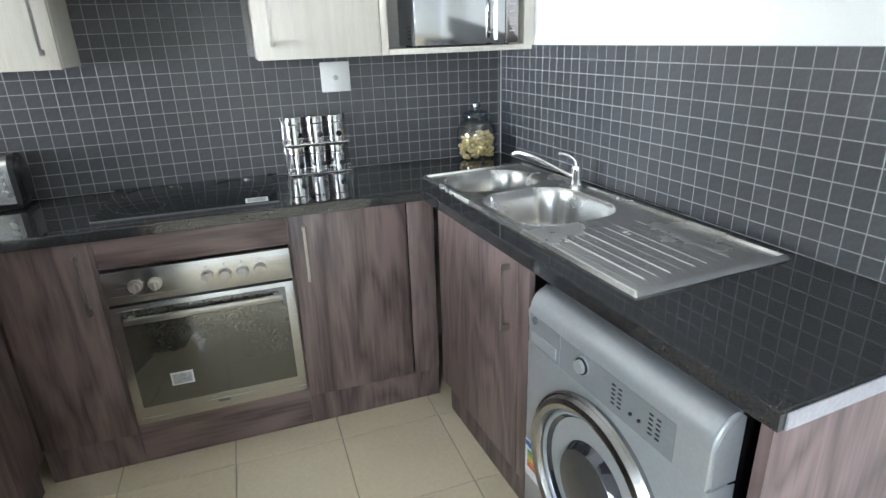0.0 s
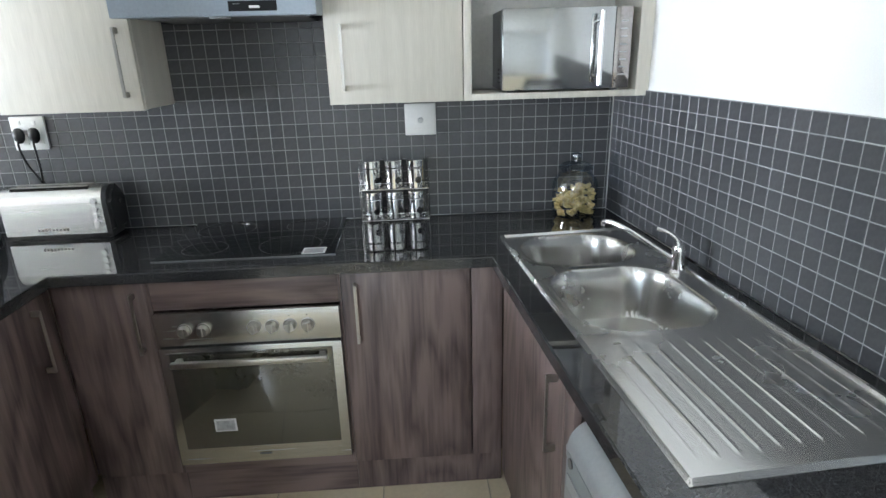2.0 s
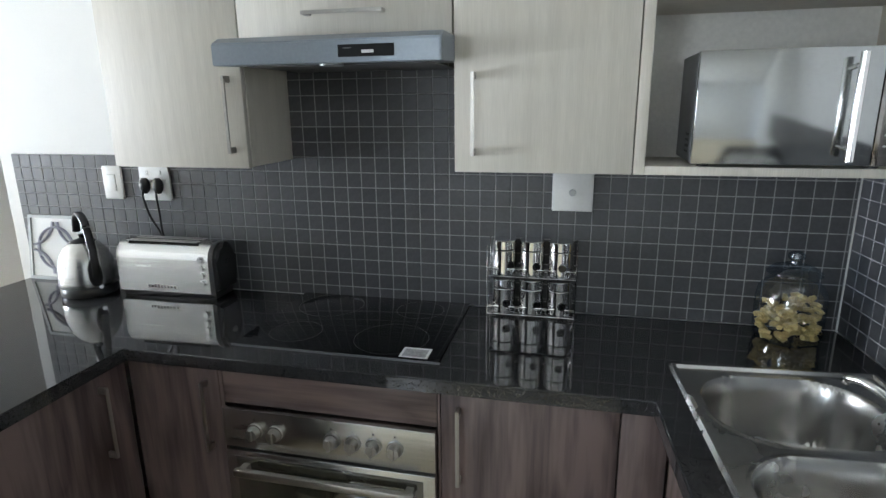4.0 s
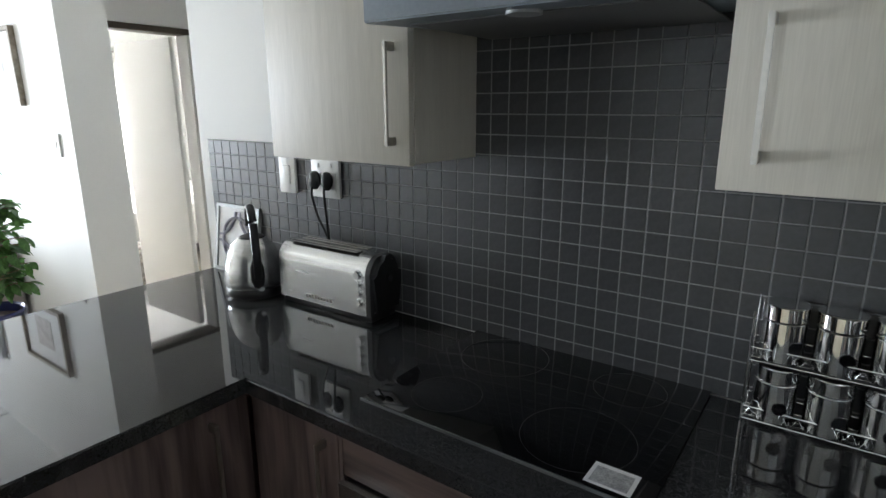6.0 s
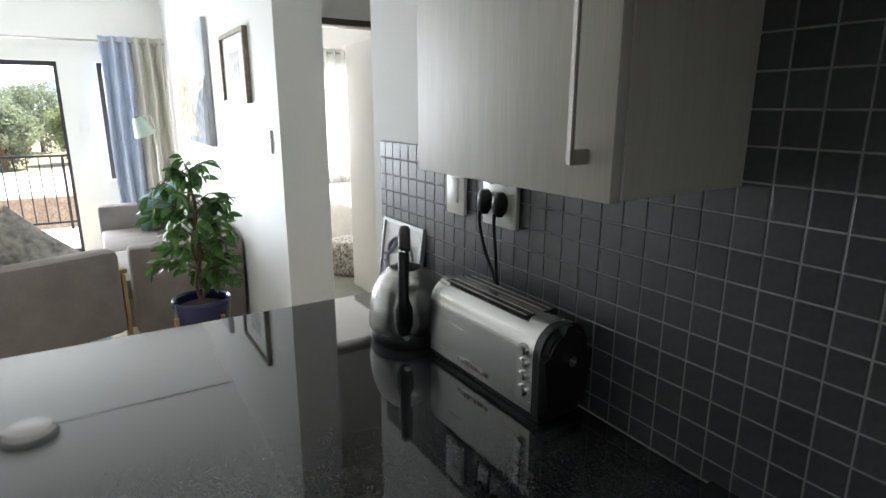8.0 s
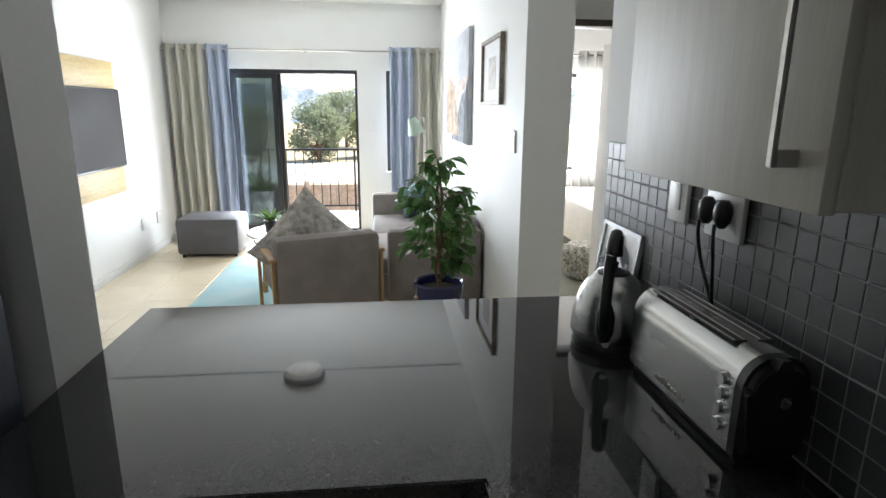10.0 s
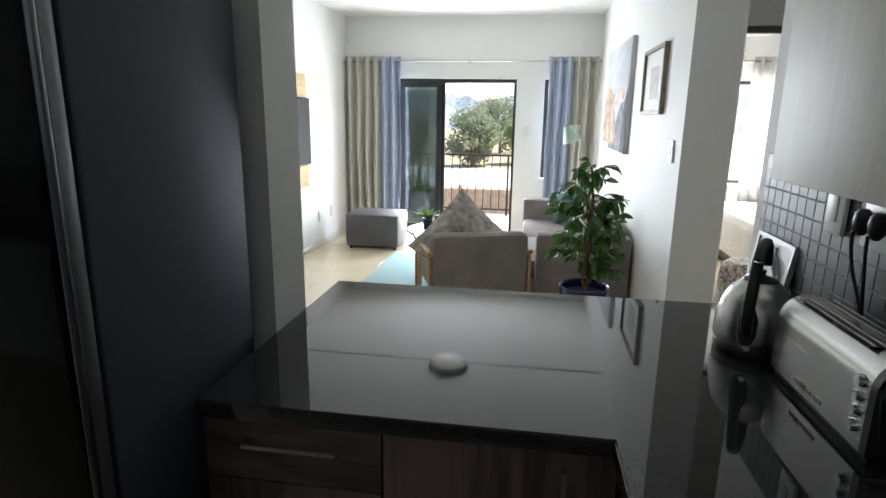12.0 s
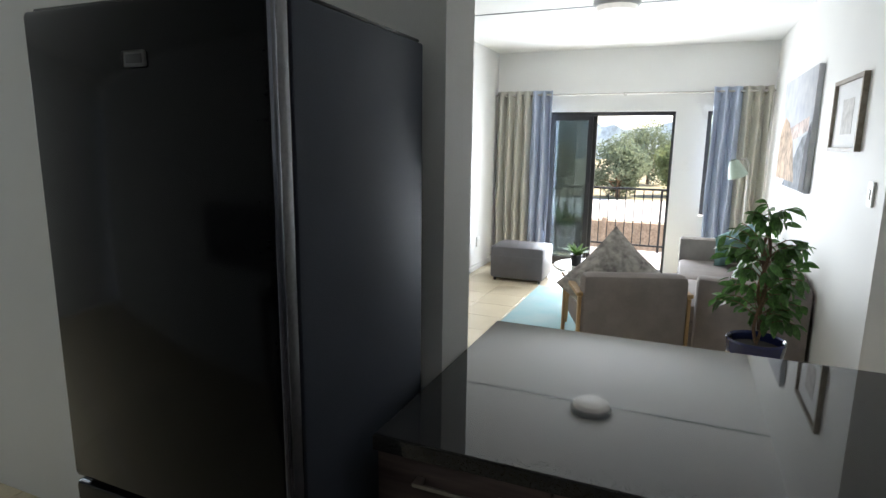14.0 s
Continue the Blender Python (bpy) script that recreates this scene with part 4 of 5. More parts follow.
SOIL = mat("potting_soil", (0.03, 0.02, 0.015), 0.95, vary=0.3, scale=60, bump=0.5)
BEIGECURTAIN = mat("sage_beige_curtain", (0.5, 0.485, 0.42), 0.85, vary=0.06, scale=5, fine=300, bump=0.15)
BLUECURTAIN = mat("pale_blue_curtain", (0.42, 0.48, 0.6), 0.85, vary=0.06, scale=5, fine=300, bump=0.15)
WHITECURTAIN = mat("white_voile", (0.8, 0.8, 0.78), 0.85, vary=0.03, scale=5, fine=300)
PINE = mat("yellow_pine", (0.6, 0.46, 0.22), 0.5, scale=3, fine=22, stretch=(0.7, 9, 9), dark=(0.48, 0.33, 0.14), bump=0.1)


def soften(ob, levels=2):
    mod = ob.modifiers.new("soft", "SUBSURF")
    mod.levels = mod.render_levels = levels
    return ob


def curtain(name, y0, y1, stretches, label, x=XF + 0.11, z0=0.03, z1=2.2):
    """Wavy hung panel with stretches of cloth (share, material), ring eyelets on top."""
    t = thing(name, pose(x, 0, 0), label, "curtain", "curtains")
    a = y0
    for share, material in stretches:
        b = a + (y1 - y0) * share
        bm, cols = bmesh.new(), []
        n = max(10, int((b - a) / 0.008))
        for k in range(n + 1):
            y = a + (b - a) * k / n
            col = []
            for r in range(9):
                z = z0 + (z1 - z0) * r / 8
                flare = 1 + 0.25 * (1 - r / 8)
                w = 0.046 * flare * math.sin(y * 2 * math.pi / 0.112 + 0.35 * math.sin(r * 0.9 + y * 5))
                col.append(bm.verts.new((w, y + 0.006 * math.sin(r * 1.3 + y * 40), z)))
            cols.append(col)
        for p, q in zip(cols, cols[1:]):
            for r in range(8):
                bm.faces.new((p[r], q[r], q[r + 1], p[r + 1]))
        ob = part("cloth", bm, material, t)
        ob.data.shade_smooth()
        thick = ob.modifiers.new("cloth", "SOLIDIFY")
        thick.thickness = 0.003
        a = b
    for k in range(int((y1 - y0) / 0.112) + 1):
        y = y0 + 0.112 * k + 0.02
        b = bmesh.new()
        lathe(b, [(0.017, -0.003), (0.026, -0.003), (0.026, 0.003), (0.017, 0.003), (0.017, -0.003)], 16)
        part("eyelet", b, NICKEL, t, at=pose(0, y, z1 - 0.05, 90, 0, 0))
    return t


curtain("curtain", YL + 0.02, 0.24, [(0.62, BEIGECURTAIN), (0.38, BLUECURTAIN)], "sage-beige eyelet curtain with a pale blue edge beside the sliding door")
curtain("curtain", 2.04, YR - 0.04, [(0.5, BLUECURTAIN), (0.5, BEIGECURTAIN)], "pale blue and sage-beige eyelet curtain beside a window")
rail = thing("curtain_rail", pose(XF + 0.11, 0, 2.15), "thin steel curtain rod above the sliding door", "curtain rod")
b = bmesh.new()
rod(b, (0, YL + 0.01, 0), (0, YR - 0.01, 0), 0.0095, seg=12)
part("rod", b, NICKEL, rail)
for y in (YL + 0.1, 1.08, YR - 0.1):
    b = bmesh.new()
    rod(b, (-0.11, y, 0.0), (0, y, 0), 0.006), rod(b, (-0.11, y, 0), (-0.1, y, 0), 0.02), rod(b, (0, y, -0.02), (0, y, 0.014), 0.012)
    part("bracket", b, NICKEL, rail)


def sliding_door():
    t = thing("door_1", pose(XF - 0.1, 0, 0), "black aluminium sliding door with one leaf slid open", "sliding door", kind="structure")
    a, b, h = SD0 + 0.002, SD1 - 0.002, SDZ - 0.002
    part("frame", boxes((-0.05, 0.05, a, a + 0.04, 0, h), (-0.05, 0.05, b - 0.03, b, 0, h), (-0.05, 0.05, a + 0.04, b - 0.03, h - 0.045, h), (-0.05, 0.05, a + 0.04, b - 0.03, 0, 0.03)), FRAMEDARK, t)
    for x, y0, y1, g in ((-0.02, a + 0.041, 0.76, PANETINT), (0.02, a + 0.09, 0.715, PANE)):
        leaf = part("sliding_leaf", boxes((x - 0.016, x + 0.016, y0, y0 + 0.05, 0.031, h - 0.046), (x - 0.016, x + 0.016, y1 - 0.055, y1, 0.031, h - 0.046), (x - 0.016, x + 0.016, y0 + 0.05, y1 - 0.055, 0.031, 0.1), (x - 0.016, x + 0.016, y0 + 0.05, y1 - 0.055, h - 0.1, h - 0.046)), FRAMEDARK, t)
        pane = part("pane", boxes((x - 0.003, x + 0.003, y0 + 0.048, y1 - 0.053, 0.098, h - 0.098)), g, leaf)
        pane.visible_shadow = False
    part("handle", boxes((0.037, 0.06, 0.682, 0.702, 0.9, 1.08), bevel=0.004), FRAMEDARK, t)


sliding_door()


def window(name, y0, y1, z0, z1, label):
    t = thing(name, pose(XF - 0.1, 0, 0), label, "window", kind="structure")
    part("window_frame", boxes((-0.03, 0.03, y0 + 0.002, y0 + 0.045, z0 + 0.002, z1 - 0.002), (-0.03, 0.03, y1 - 0.045, y1 - 0.002, z0 + 0.002, z1 - 0.002), (-0.03, 0.03, y0 + 0.045, y1 - 0.045, z0 + 0.002, z0 + 0.045), (-0.03, 0.03, y0 + 0.045, y1 - 0.045, z1 - 0.045, z1 - 0.002)), FRAMEDARK, t)
    p = part("pane", boxes((-0.003, 0.003, y0 + 0.044, y1 - 0.044, z0 + 0.044, z1 - 0.044)), PANE, t)
    p.visible_shadow = False
    part("window_sill", boxes((0.031, 0.12, y0 - 0.01, y1 + 0.01, z0 - 0.02, z0 + 0.001), bevel=0.003), PAINT, t)


window("window_1", WN0, WN1, WZ0, WZ1, "black-framed window behind a curtain")
window("window_2", BW0, BW1, 0.75, 1.95, "black-framed bedroom window")


def ottoman(m):
    t = thing("ottoman", m, "grey rectangular upholstered ottoman", "ottoman")
    part("cushion_body", boxes((-0.25, 0.25, -0.31, 0.31, 0.03, 0.405), bevel=0.035), GREYFABRIC, t)
    b = boxes((-0.252, 0.252, -0.312, 0.312, 0.29, 0.296), bevel=0.002)
    part("piping", b, GREYFABRIC, t)
    for x in (-0.2, 0.2):
        for y in (-0.26, 0.26):
            f = bmesh.new()
            rod(f, (x, y, 0), (x, y, 0.035), 0.018)
            part("foot", f, BLACK, t)


ottoman(pose(-6.06, 0.135, 0))


def cushion(name, m, w, material, label, thick=0.13):
    b = bmesh.new()
    n = 14
    for side in (1, -1):
        g = [[b.verts.new((u * w / 2 * (1 - 0.07 * (1 - v * v)), v * w / 2 * (1 - 0.07 * (1 - u * u)), side * thick / 2 * ((1 - u ** 4) * (1 - v ** 4)) ** 0.55)) for v in [2 * j / n - 1 for j in range(n + 1)]] for u in [2 * i / n - 1 for i in range(n + 1)]]
        for i in range(n):
            for j in range(n):
                b.faces.new((g[i][j], g[i + 1][j], g[i + 1][j + 1], g[i][j + 1]))
    bmesh.ops.remove_doubles(b, verts=b.verts, dist=0.0005)
    ob = part(name, b, material, None, label, at=m)
    ob.data.shade_smooth()
    return tagged(ob, category="cushion")


def sofa():
    t = thing("sofa", pose(0, 0, 0), "taupe upholstered sofa along the wall", "sofa")
    part("near_arm", boxes((-4.0, -3.83, 1.95, 2.63, 0.1, 0.665), bevel=0.03), FABRIC, t)
    part("far_arm", boxes((-6.0, -5.84, 1.82, 2.63, 0.1, 0.64), bevel=0.03), FABRIC, t)
    part("backrest", boxes((-5.838, -4.002, 2.42, 2.63, 0.1, 0.7), bevel=0.03), FABRIC, t)
    part("seat_base", boxes((-5.838, -4.002, 1.84, 2.42, 0.1, 0.3), bevel=0.01), FABRIC, t)
    part("seat_cushion", boxes((-5.836, -4.93, 1.83, 2.41, 0.302, 0.43), bevel=0.035), FABRIC, t)
    part("seat_cushion", boxes((-4.915, -4.004, 1.83, 2.41, 0.302, 0.43), bevel=0.035), FABRIC, t)
    for x in (-5.9, -3.93):
        for y in (2.0, 2.55):
            b = bmesh.new()
            rod(b, (x, y, 0), (x, y, 0.1), 0.018, 0.026)
            part("leg", b, OAK, t)


sofa()
cushion("cushion", pose(-5.62, 2.3, 0.63, 62, 20, -62), 0.42, TEAL, "pale teal square cushion propped on the sofa")
cushion("cushion", pose(-4.35, 2.3, 0.62, 70, 10, 4), 0.42, mat("white_leaf_cotton", (0.42, 0.46, 0.4), 0.85, scale=9, fine=30, dark=(0.35, 0.45, 0.38)), "white leaf-patterned cushion propped on the sofa")


def armchair(m):
    """Its back stands at x = 0, the seat reaches towards -x."""
    t = thing("armchair", m, "taupe upholstered armchair with a light oak frame", "armchair")
    part("backrest", boxes((-0.08, 0.08, -0.345, 0.345, 0.2, 0.712), bevel=0.045), FABRIC, t)
    part("seat", boxes((-0.62, -0.082, -0.32, 0.32, 0.24, 0.42), bevel=0.04), FABRIC, t)
    for y in (-0.358, 0.358):
        for x in (-0.56, 0.03):
            part("leg", boxes((x - 0.02, x + 0.02, y - 0.012, y + 0.012, 0.0, 0.56), bevel=0.005), OAK, t, "light oak leg")
        part("armrest", boxes((-0.6, 0.05, y - 0.024, y + 0.024, 0.5605, 0.588), bevel=0.006), OAK, t, "flat oak armrest")


armchair(pose(-3.585, 1.555, 0, 0, 0, 20))
cushion("cushion", pose(-3.84, 1.415, 0.565, 0, 0, 14) @ pose(0, 0, 0, 0, 76, 0) @ pose(0, 0, 0, 0, 0, 46), 0.6, FLORAL, "large grey floral cushion standing on its corner in the armchair", 0.17)


def coffee_table(m):
    t = thing("coffee_table", m, "round coffee table with a white top and oak legs", "coffee table")
    b = bmesh.new()
    lathe(b, [(0, 0.455), (0.33, 0.455), (0.345, 0.465), (0.345, 0.478), (0.338, 0.485), (0, 0.485)], 48)
    part("tabletop", b, WHITEPLASTIC, t)
    for k in range(4):
        a = math.pi / 4 + k * math.pi / 2
        b = bmesh.new()
        rod(b, (0.27 * math.cos(a), 0.27 * math.sin(a), 0), (0.24 * math.cos(a), 0.24 * math.sin(a), 0.454), 0.02, 0.026)
        part("leg", b, OAK, t)
    b = bmesh.new()
    lathe(b, [(0.23, 0.41), (0.25, 0.41), (0.25, 0.453), (0.23, 0.453), (0.23, 0.41)], 32)
    part("apron", b, OAK, t)


coffee_table(pose(-4.75, 1.13, 0.012))


def leaf_mesh(name, length, width, bend, material):
    b = bmesh.new()
    n, rows = 5, []
    for i in range(n + 1):
        u = i / n
        w = width * math.sin(math.pi * min(1, u * 0.92 + 0.06)) ** 0.8 / 2
        z = -bend * u * u
        rows.append([b.verts.new((length * u, -w, z + w * 0.25)), b.verts.new((length * u, 0, z)), b.verts.new((length * u, w, z + w * 0.25))])
    for p, q in zip(rows, rows[1:]):
        for k in (0, 1):
            b.faces.new((p[k], p[k + 1], q[k + 1], q[k]))
    mesh = bpy.data.meshes.new(name)
    b.to_mesh(mesh), b.free()
    mesh.materials.append(material)
    mesh.shade_smooth()
    return mesh


def ficus(m):
    t = thing("potted_ficus", m, "leafy green potted ficus with a twisted brown stem", "plant")
    rnd = random.Random(5)
    b = bmesh.new()
    lathe(b, [(0, 0.3), (0.12, 0.3), (0.138, 0.32), (0.162, 0.47), (0.17, 0.52), (0.162, 0.53), (0.15, 0.52), (0.145, 0.48), (0, 0.48)], 40)
    part("pot", b, NAVY, t, "glossy navy-blue pot")
    b = bmesh.new()
    lathe(b, [(0, 0.482), (0.06, 0.492), (0.144, 0.483)], 24)
    part("soil", b, SOIL, t)
    for k in range(4):
        a = 0.5 + k * math.pi / 2
        b = bmesh.new()
        rod(b, (0.18 * math.cos(a), 0.18 * math.sin(a), 0), (0.18 * math.cos(a), 0.18 * math.sin(a), 0.46), 0.012, 0.014)
        rod(b, (0, 0, 0.288), (0.18 * math.cos(a), 0.18 * math.sin(a), 0.288), 0.011)
        part("stand_leg", b, OAK, t)
    shapes = [leaf_mesh("leaf", 0.068 + 0.011 * i, 0.036 + 0.005 * i, 0.008 + 0.006 * i, LEAF) for i in range(3)]
    for s in (0, 1):
        pts = [(0.02 * math.cos(k * 1.3 + s * 3.1), 0.02 * math.sin(k * 1.3 + s * 3.1), 0.5 + 0.085 * k) for k in range(8)]
        b = bmesh.new()
        tube(b, bezier(pts, 5), 0.0095, 8)
        part("stem", b, BARK, t)
    for k in range(56):
        h = rnd.uniform(0.6, 1.2)
        a = rnd.uniform(0, 2 * math.pi)
        reach = (0.24 if h < 1.0 else 0.24 * (1.3 - h) / 0.3 + 0.04) * rnd.uniform(0.55, 1.05)
        root = Vector((0, 0, h - 0.05))
        tip = Vector((reach * math.cos(a), reach * math.sin(a), h + rnd.uniform(0.0, 0.1)))
        mid = root.lerp(tip, 0.5) + Vector((0, 0, 0.035))
        b = bmesh.new()
        tube(b, bezier([root, mid, tip], 5), 0.0026, 5)
        twig = part("twig", b, BARK, t)
        for i in range(8):
            u = 0.28 + 0.72 * i / 7
            p = root.lerp(mid, u * 2) if u < 0.5 else mid.lerp(tip, u * 2 - 1)
            ob = new("leaf", rnd.choice(shapes))
            ob.parent = twig
            ob.matrix_basis = pose(*p, rnd.uniform(-40, 40), rnd.uniform(-15, 60), math.degrees(a) + rnd.choice((-1, 1)) * rnd.uniform(10, 75))
    return t


ficus(pose(-3.05, 2.235, 0) @ Matrix.Diagonal((0.87, 0.87, 1.01, 1)))


def small_plant(m, count, length, rise, material, label, pot, pot_r, pot_h, seed):
    t = thing("potted_plant", m, label, "plant")
    rnd = random.Random(seed)
    b = bmesh.new()
    lathe(b, [(0, 0), (pot_r * 0.75, 0), (pot_r, pot_h), (pot_r * 0.9, pot_h), (pot_r * 0.88, pot_h * 0.9), (0, pot_h * 0.9)], 28)
    part("pot", b, pot, t)
    for k in range(count):
        shape = leaf_mesh("leaf", length * rnd.uniform(0.75, 1.1), length * 0.2, length * (1 - rise) * 0.5, material)
        ob = new("leaf", shape)
        ob.parent = t
        ob.matrix_basis = pose(0, 0, pot_h * 0.88, 0, -rnd.uniform(90 * rise - 25, 90 * rise), 360 * k / count + rnd.uniform(-15, 15))
    return t


small_plant(pose(-4.68, 0.99, 0.4985), 22, 0.16, 0.55, LEAF2, "small bright green plant in a black pot", BLACK, 0.05, 0.1, 2)
small_plant(pose(-7.75, 0.32, -0.02), 9, 0.5, 0.95, LEAF2, "snake plant in a white pot on the balcony", WHITEPLASTIC, 0.13, 0.28, 4)

tagged(part("rug", boxes((-5.75, -4.0, 0.42, 1.8, 0.001, 0.012), bevel=0.004), RUG, None, "pale teal woven rug on the tiled floor"), category="rug")


def floor_lamp(m):
    t = thing("floor_lamp", m, "slim floor lamp with a tilted pale green shade", "lamp")
    b = bmesh.new()
    lathe(b, [(0, 0), (0.13, 0), (0.13, 0.015), (0.02, 0.022), (0, 0.022)], 32)
    part("base", b, NICKEL, t)
    b = bmesh.new()
    tube(b, bezier([(0, 0, 0.02), (0, 0, 0.7), (0, 0, 1.3), (0.0, -0.03, 1.42), (0.0, -0.09, 1.42)], 8), 0.009, 8)
    part("pole", b, NICKEL, t)
    b = bmesh.new()
    lathe(b, [(0.03, 0.1), (0.05, 0.08), (0.1, -0.08), (0.098, -0.08), (0.046, 0.078), (0.0, 0.095)], 32)
    part("shade", b, mat("pale_green_shade", (0.32, 0.4, 0.33), 0.45), t, "pale green conical shade", at=pose(0.03, -0.12, 1.32, 20, 12, 0))


floor_lamp(pose(-6.45, 2.42, 0))

# wall pictures, lying against the wall
art = thing("canvas_painting", pose(-5.23, YR, 1.675), "large landscape canvas of a coast at sunset", "painting")
part("canvas", boxes((-0.715, 0.715, -0.038, -0.001, -0.455, 0.455), bevel=0.003), mat("painted_sky", (0.55, 0.56, 0.58), 0.7, scale=1.5, fine=8, dark=(0.42, 0.44, 0.5)), art)
for name, outline, c in (("painted_hill", [(-0.71, 0.0), (-0.5, 0.14), (-0.25, 0.08), (0.0, -0.08), (0.25, -0.4), (-0.71, -0.4)], (0.5, 0.36, 0.26)), ("painted_sea", [(-0.3, -0.45), (0.05, -0.25), (0.4, -0.05), (0.71, 0.0), (0.71, -0.45)], (0.2, 0.22, 0.25)), ("painted_cliff", [(0.5, -0.45), (0.56, -0.1), (0.64, 0.02), (0.71, 0.06), (0.71, -0.45)], (0.03, 0.03, 0.04)), ("painted_glow", [(-0.4, 0.02), (0.1, 0.06), (0.6, 0.1), (0.6, 0.0), (0.1, -0.06), (-0.2, -0.06)], (0.58, 0.47, 0.44))):
    b = bmesh.new()
    deep = {"painted_hill": 0.0405, "painted_sea": 0.0397, "painted_cliff": 0.0412, "painted_glow": 0.039}[name]
    b.faces.new([b.verts.new((x, -deep, z)) for x, z in outline])
    part(name, b, mat(name, c, 0.75, vary=0.3, scale=5, fine=18), art)
pic = thing("framed_picture", pose(-3.67, YR, 1.737), "small framed print in a pale wood frame", "picture")
part("frame", boxes((-0.32, -0.298, -0.03, -0.001, -0.207, 0.207), (0.298, 0.32, -0.03, -0.001, -0.207, 0.207), (-0.298, 0.298, -0.03, -0.001, -0.207, -0.185), (-0.298, 0.298, -0.03, -0.001, 0.185, 0.207)), mat("grey_oak_frame", (0.3, 0.26, 0.21), 0.5, scale=4, fine=40, dark=(0.16, 0.12, 0.08)), pic)
part("mount", boxes((-0.297, 0.297, -0.012, -0.002, -0.184, 0.184)), LABELWHITE, pic)
part("print", boxes((-0.12, 0.12, -0.0135, -0.0118, -0.11, 0.09)), mat("grey_print_paper", (0.35, 0.33, 0.31), 0.6, scale=12, fine=30, dark=(0.6, 0.58, 0.55)), pic)
sw = thing("light_switch", pose(-3.03, YR, 1.33), "white light switch on the wall end", "switch")
part("plate", boxes((-0.04, 0.04, -0.012, -0.001, -0.06, 0.06), bevel=0.002), WHITEPLASTIC, sw)
part("rocker", boxes((-0.012, 0.012, -0.016, -0.0115, -0.025, 0.025), bevel=0.001), WHITEPLASTIC, sw)
sw = thing("light_switch", pose(XF, 1.82, 1.32, 0, 0, 90), "white light switch beside the sliding door", "switch")
part("plate", boxes((-0.04, 0.04, -0.012, -0.001, -0.06, 0.06), bevel=0.002), WHITEPLASTIC, sw)
part("rocker", boxes((-0.012, 0.012, -0.016, -0.0115, -0.025, 0.025), bevel=0.001), WHITEPLASTIC, sw)
for x in (-5.9, -6.3):
    so = thing("wall_socket", pose(x, YL, 0.35), "white wall socket low on the wall", "socket", "low sockets")
    part("plate", boxes((-0.06, 0.06, 0.001, 0.012, -0.06, 0.06), bevel=0.002), WHITEPLASTIC, so)
    part("socket_face", boxes((-0.03, 0.03, 0.0118, 0.014, -0.03, 0.03)), WHITEPLASTIC, so)

tv = thing("television", pose(-4.75, YL + 0.03, 1.32), "flat black television on a pine board", "television")
part("casing", boxes((-0.75, 0.6, 0.001, 0.05, -0.34, 0.34), bevel=0.008), BLACK, tv)
part("screen", boxes((-0.735, 0.585, 0.0505, 0.054, -0.325, 0.325)), mat("matt_screen", (0.02, 0.016, 0.015), 0.55, vary=0.1, scale=3, spec=0.1), tv)
board = thing("pine_wall_board", pose(-4.95, YL, 1.32), "yellow pine boards on the wall behind the television", "board")
for z in (-0.58, -0.29, 0.0, 0.29):
    part("plank", boxes((-0.6, 0.6, 0.001, 0.028, z, z + 0.287), bevel=0.003), PINE, board)

lamp = thing("ceiling_lamp", pose(-4.66, 1.2, CEIL), "round frosted ceiling lamp with a metal rim", "lamp")
b = bmesh.new()
lathe(b, [(0, -0.001), (0.18, -0.001), (0.185, -0.02), (0.175, -0.045), (0.165, -0.05), (0.165, -0.03), (0, -0.03)], 40)
part("rim", b, SILVER, lamp)
b = bmesh.new()
lathe(b, [(0.164, -0.045), (0.145, -0.085), (0.08, -0.108), (0, -0.115)], 40)
part("diffuser", b, emitter("frosted_diffuser", (0.85, 0.85, 0.82), 0.12), lamp)

# ---- bedroom seen through the passage ----
frame_ = thing("door_2", pose(-3.54, 0, 0), "white door standing open below a dark frame head", "door", kind="structure")
part("jamb", boxes((-0.065, 0.065, 2.932, 2.965, 0, 1.999), bevel=0.002), PAINT, frame_)
part("jamb", boxes((-0.065, 0.065, 3.705, 3.738, 0, 1.999), bevel=0.002), PAINT, frame_)
part("head", boxes((-0.065, 0.065, 2.932, 3.738, 2.0, 2.038), bevel=0.002), mat("brown_door_frame", (0.09, 0.07, 0.055), 0.5, scale=4, fine=40), frame_)
part("door_leaf", boxes((-0.86, -0.08, 3.655, 3.695, 0.01, 1.99), bevel=0.002), PAINT, frame_)
bed = thing("bed", pose(0, 0, 0), "bed with a white bedspread", "bed")
part("base", boxes((-6.85, -5.1, 3.95, 5.7, 0.05, 0.3), bevel=0.02), GREYFABRIC, bed)
soften(part("bedspread", boxes((-6.88, -5.06, 3.92, 5.73, 0.12, 0.58), bevel=0.06), mat("white_bedspread", (0.75, 0.74, 0.71), 0.9, vary=0.05, scale=5, fine=30, bump=0.6), bed), 1)
pouf = bmesh.new()
lathe(pouf, [(0, 0), (0.17, 0), (0.22, 0.04), (0.235, 0.15), (0.22, 0.27), (0.17, 0.31), (0, 0.315)], 32, squash=1.0)
tagged(part("woven_pouf", pouf, mat("speckled_weave", (0.6, 0.57, 0.5), 0.9, scale=26, fine=60, dark=(0.06, 0.05, 0.05), bump=0.6), None, "round speckled woven pouf beside the bed", at=pose(-4.78, 3.78, 0.011)), category="pouf")
tagged(part("bedroom_rug", boxes((-5.4, -4.1, 3.3, 5.0, 0.001, 0.011), bevel=0.003), mat("grey_green_rug", (0.3, 0.3, 0.25), 0.95, scale=5, fine=120, bump=0.5), None, "grey-green rug on the bedroom floor"), category="rug")
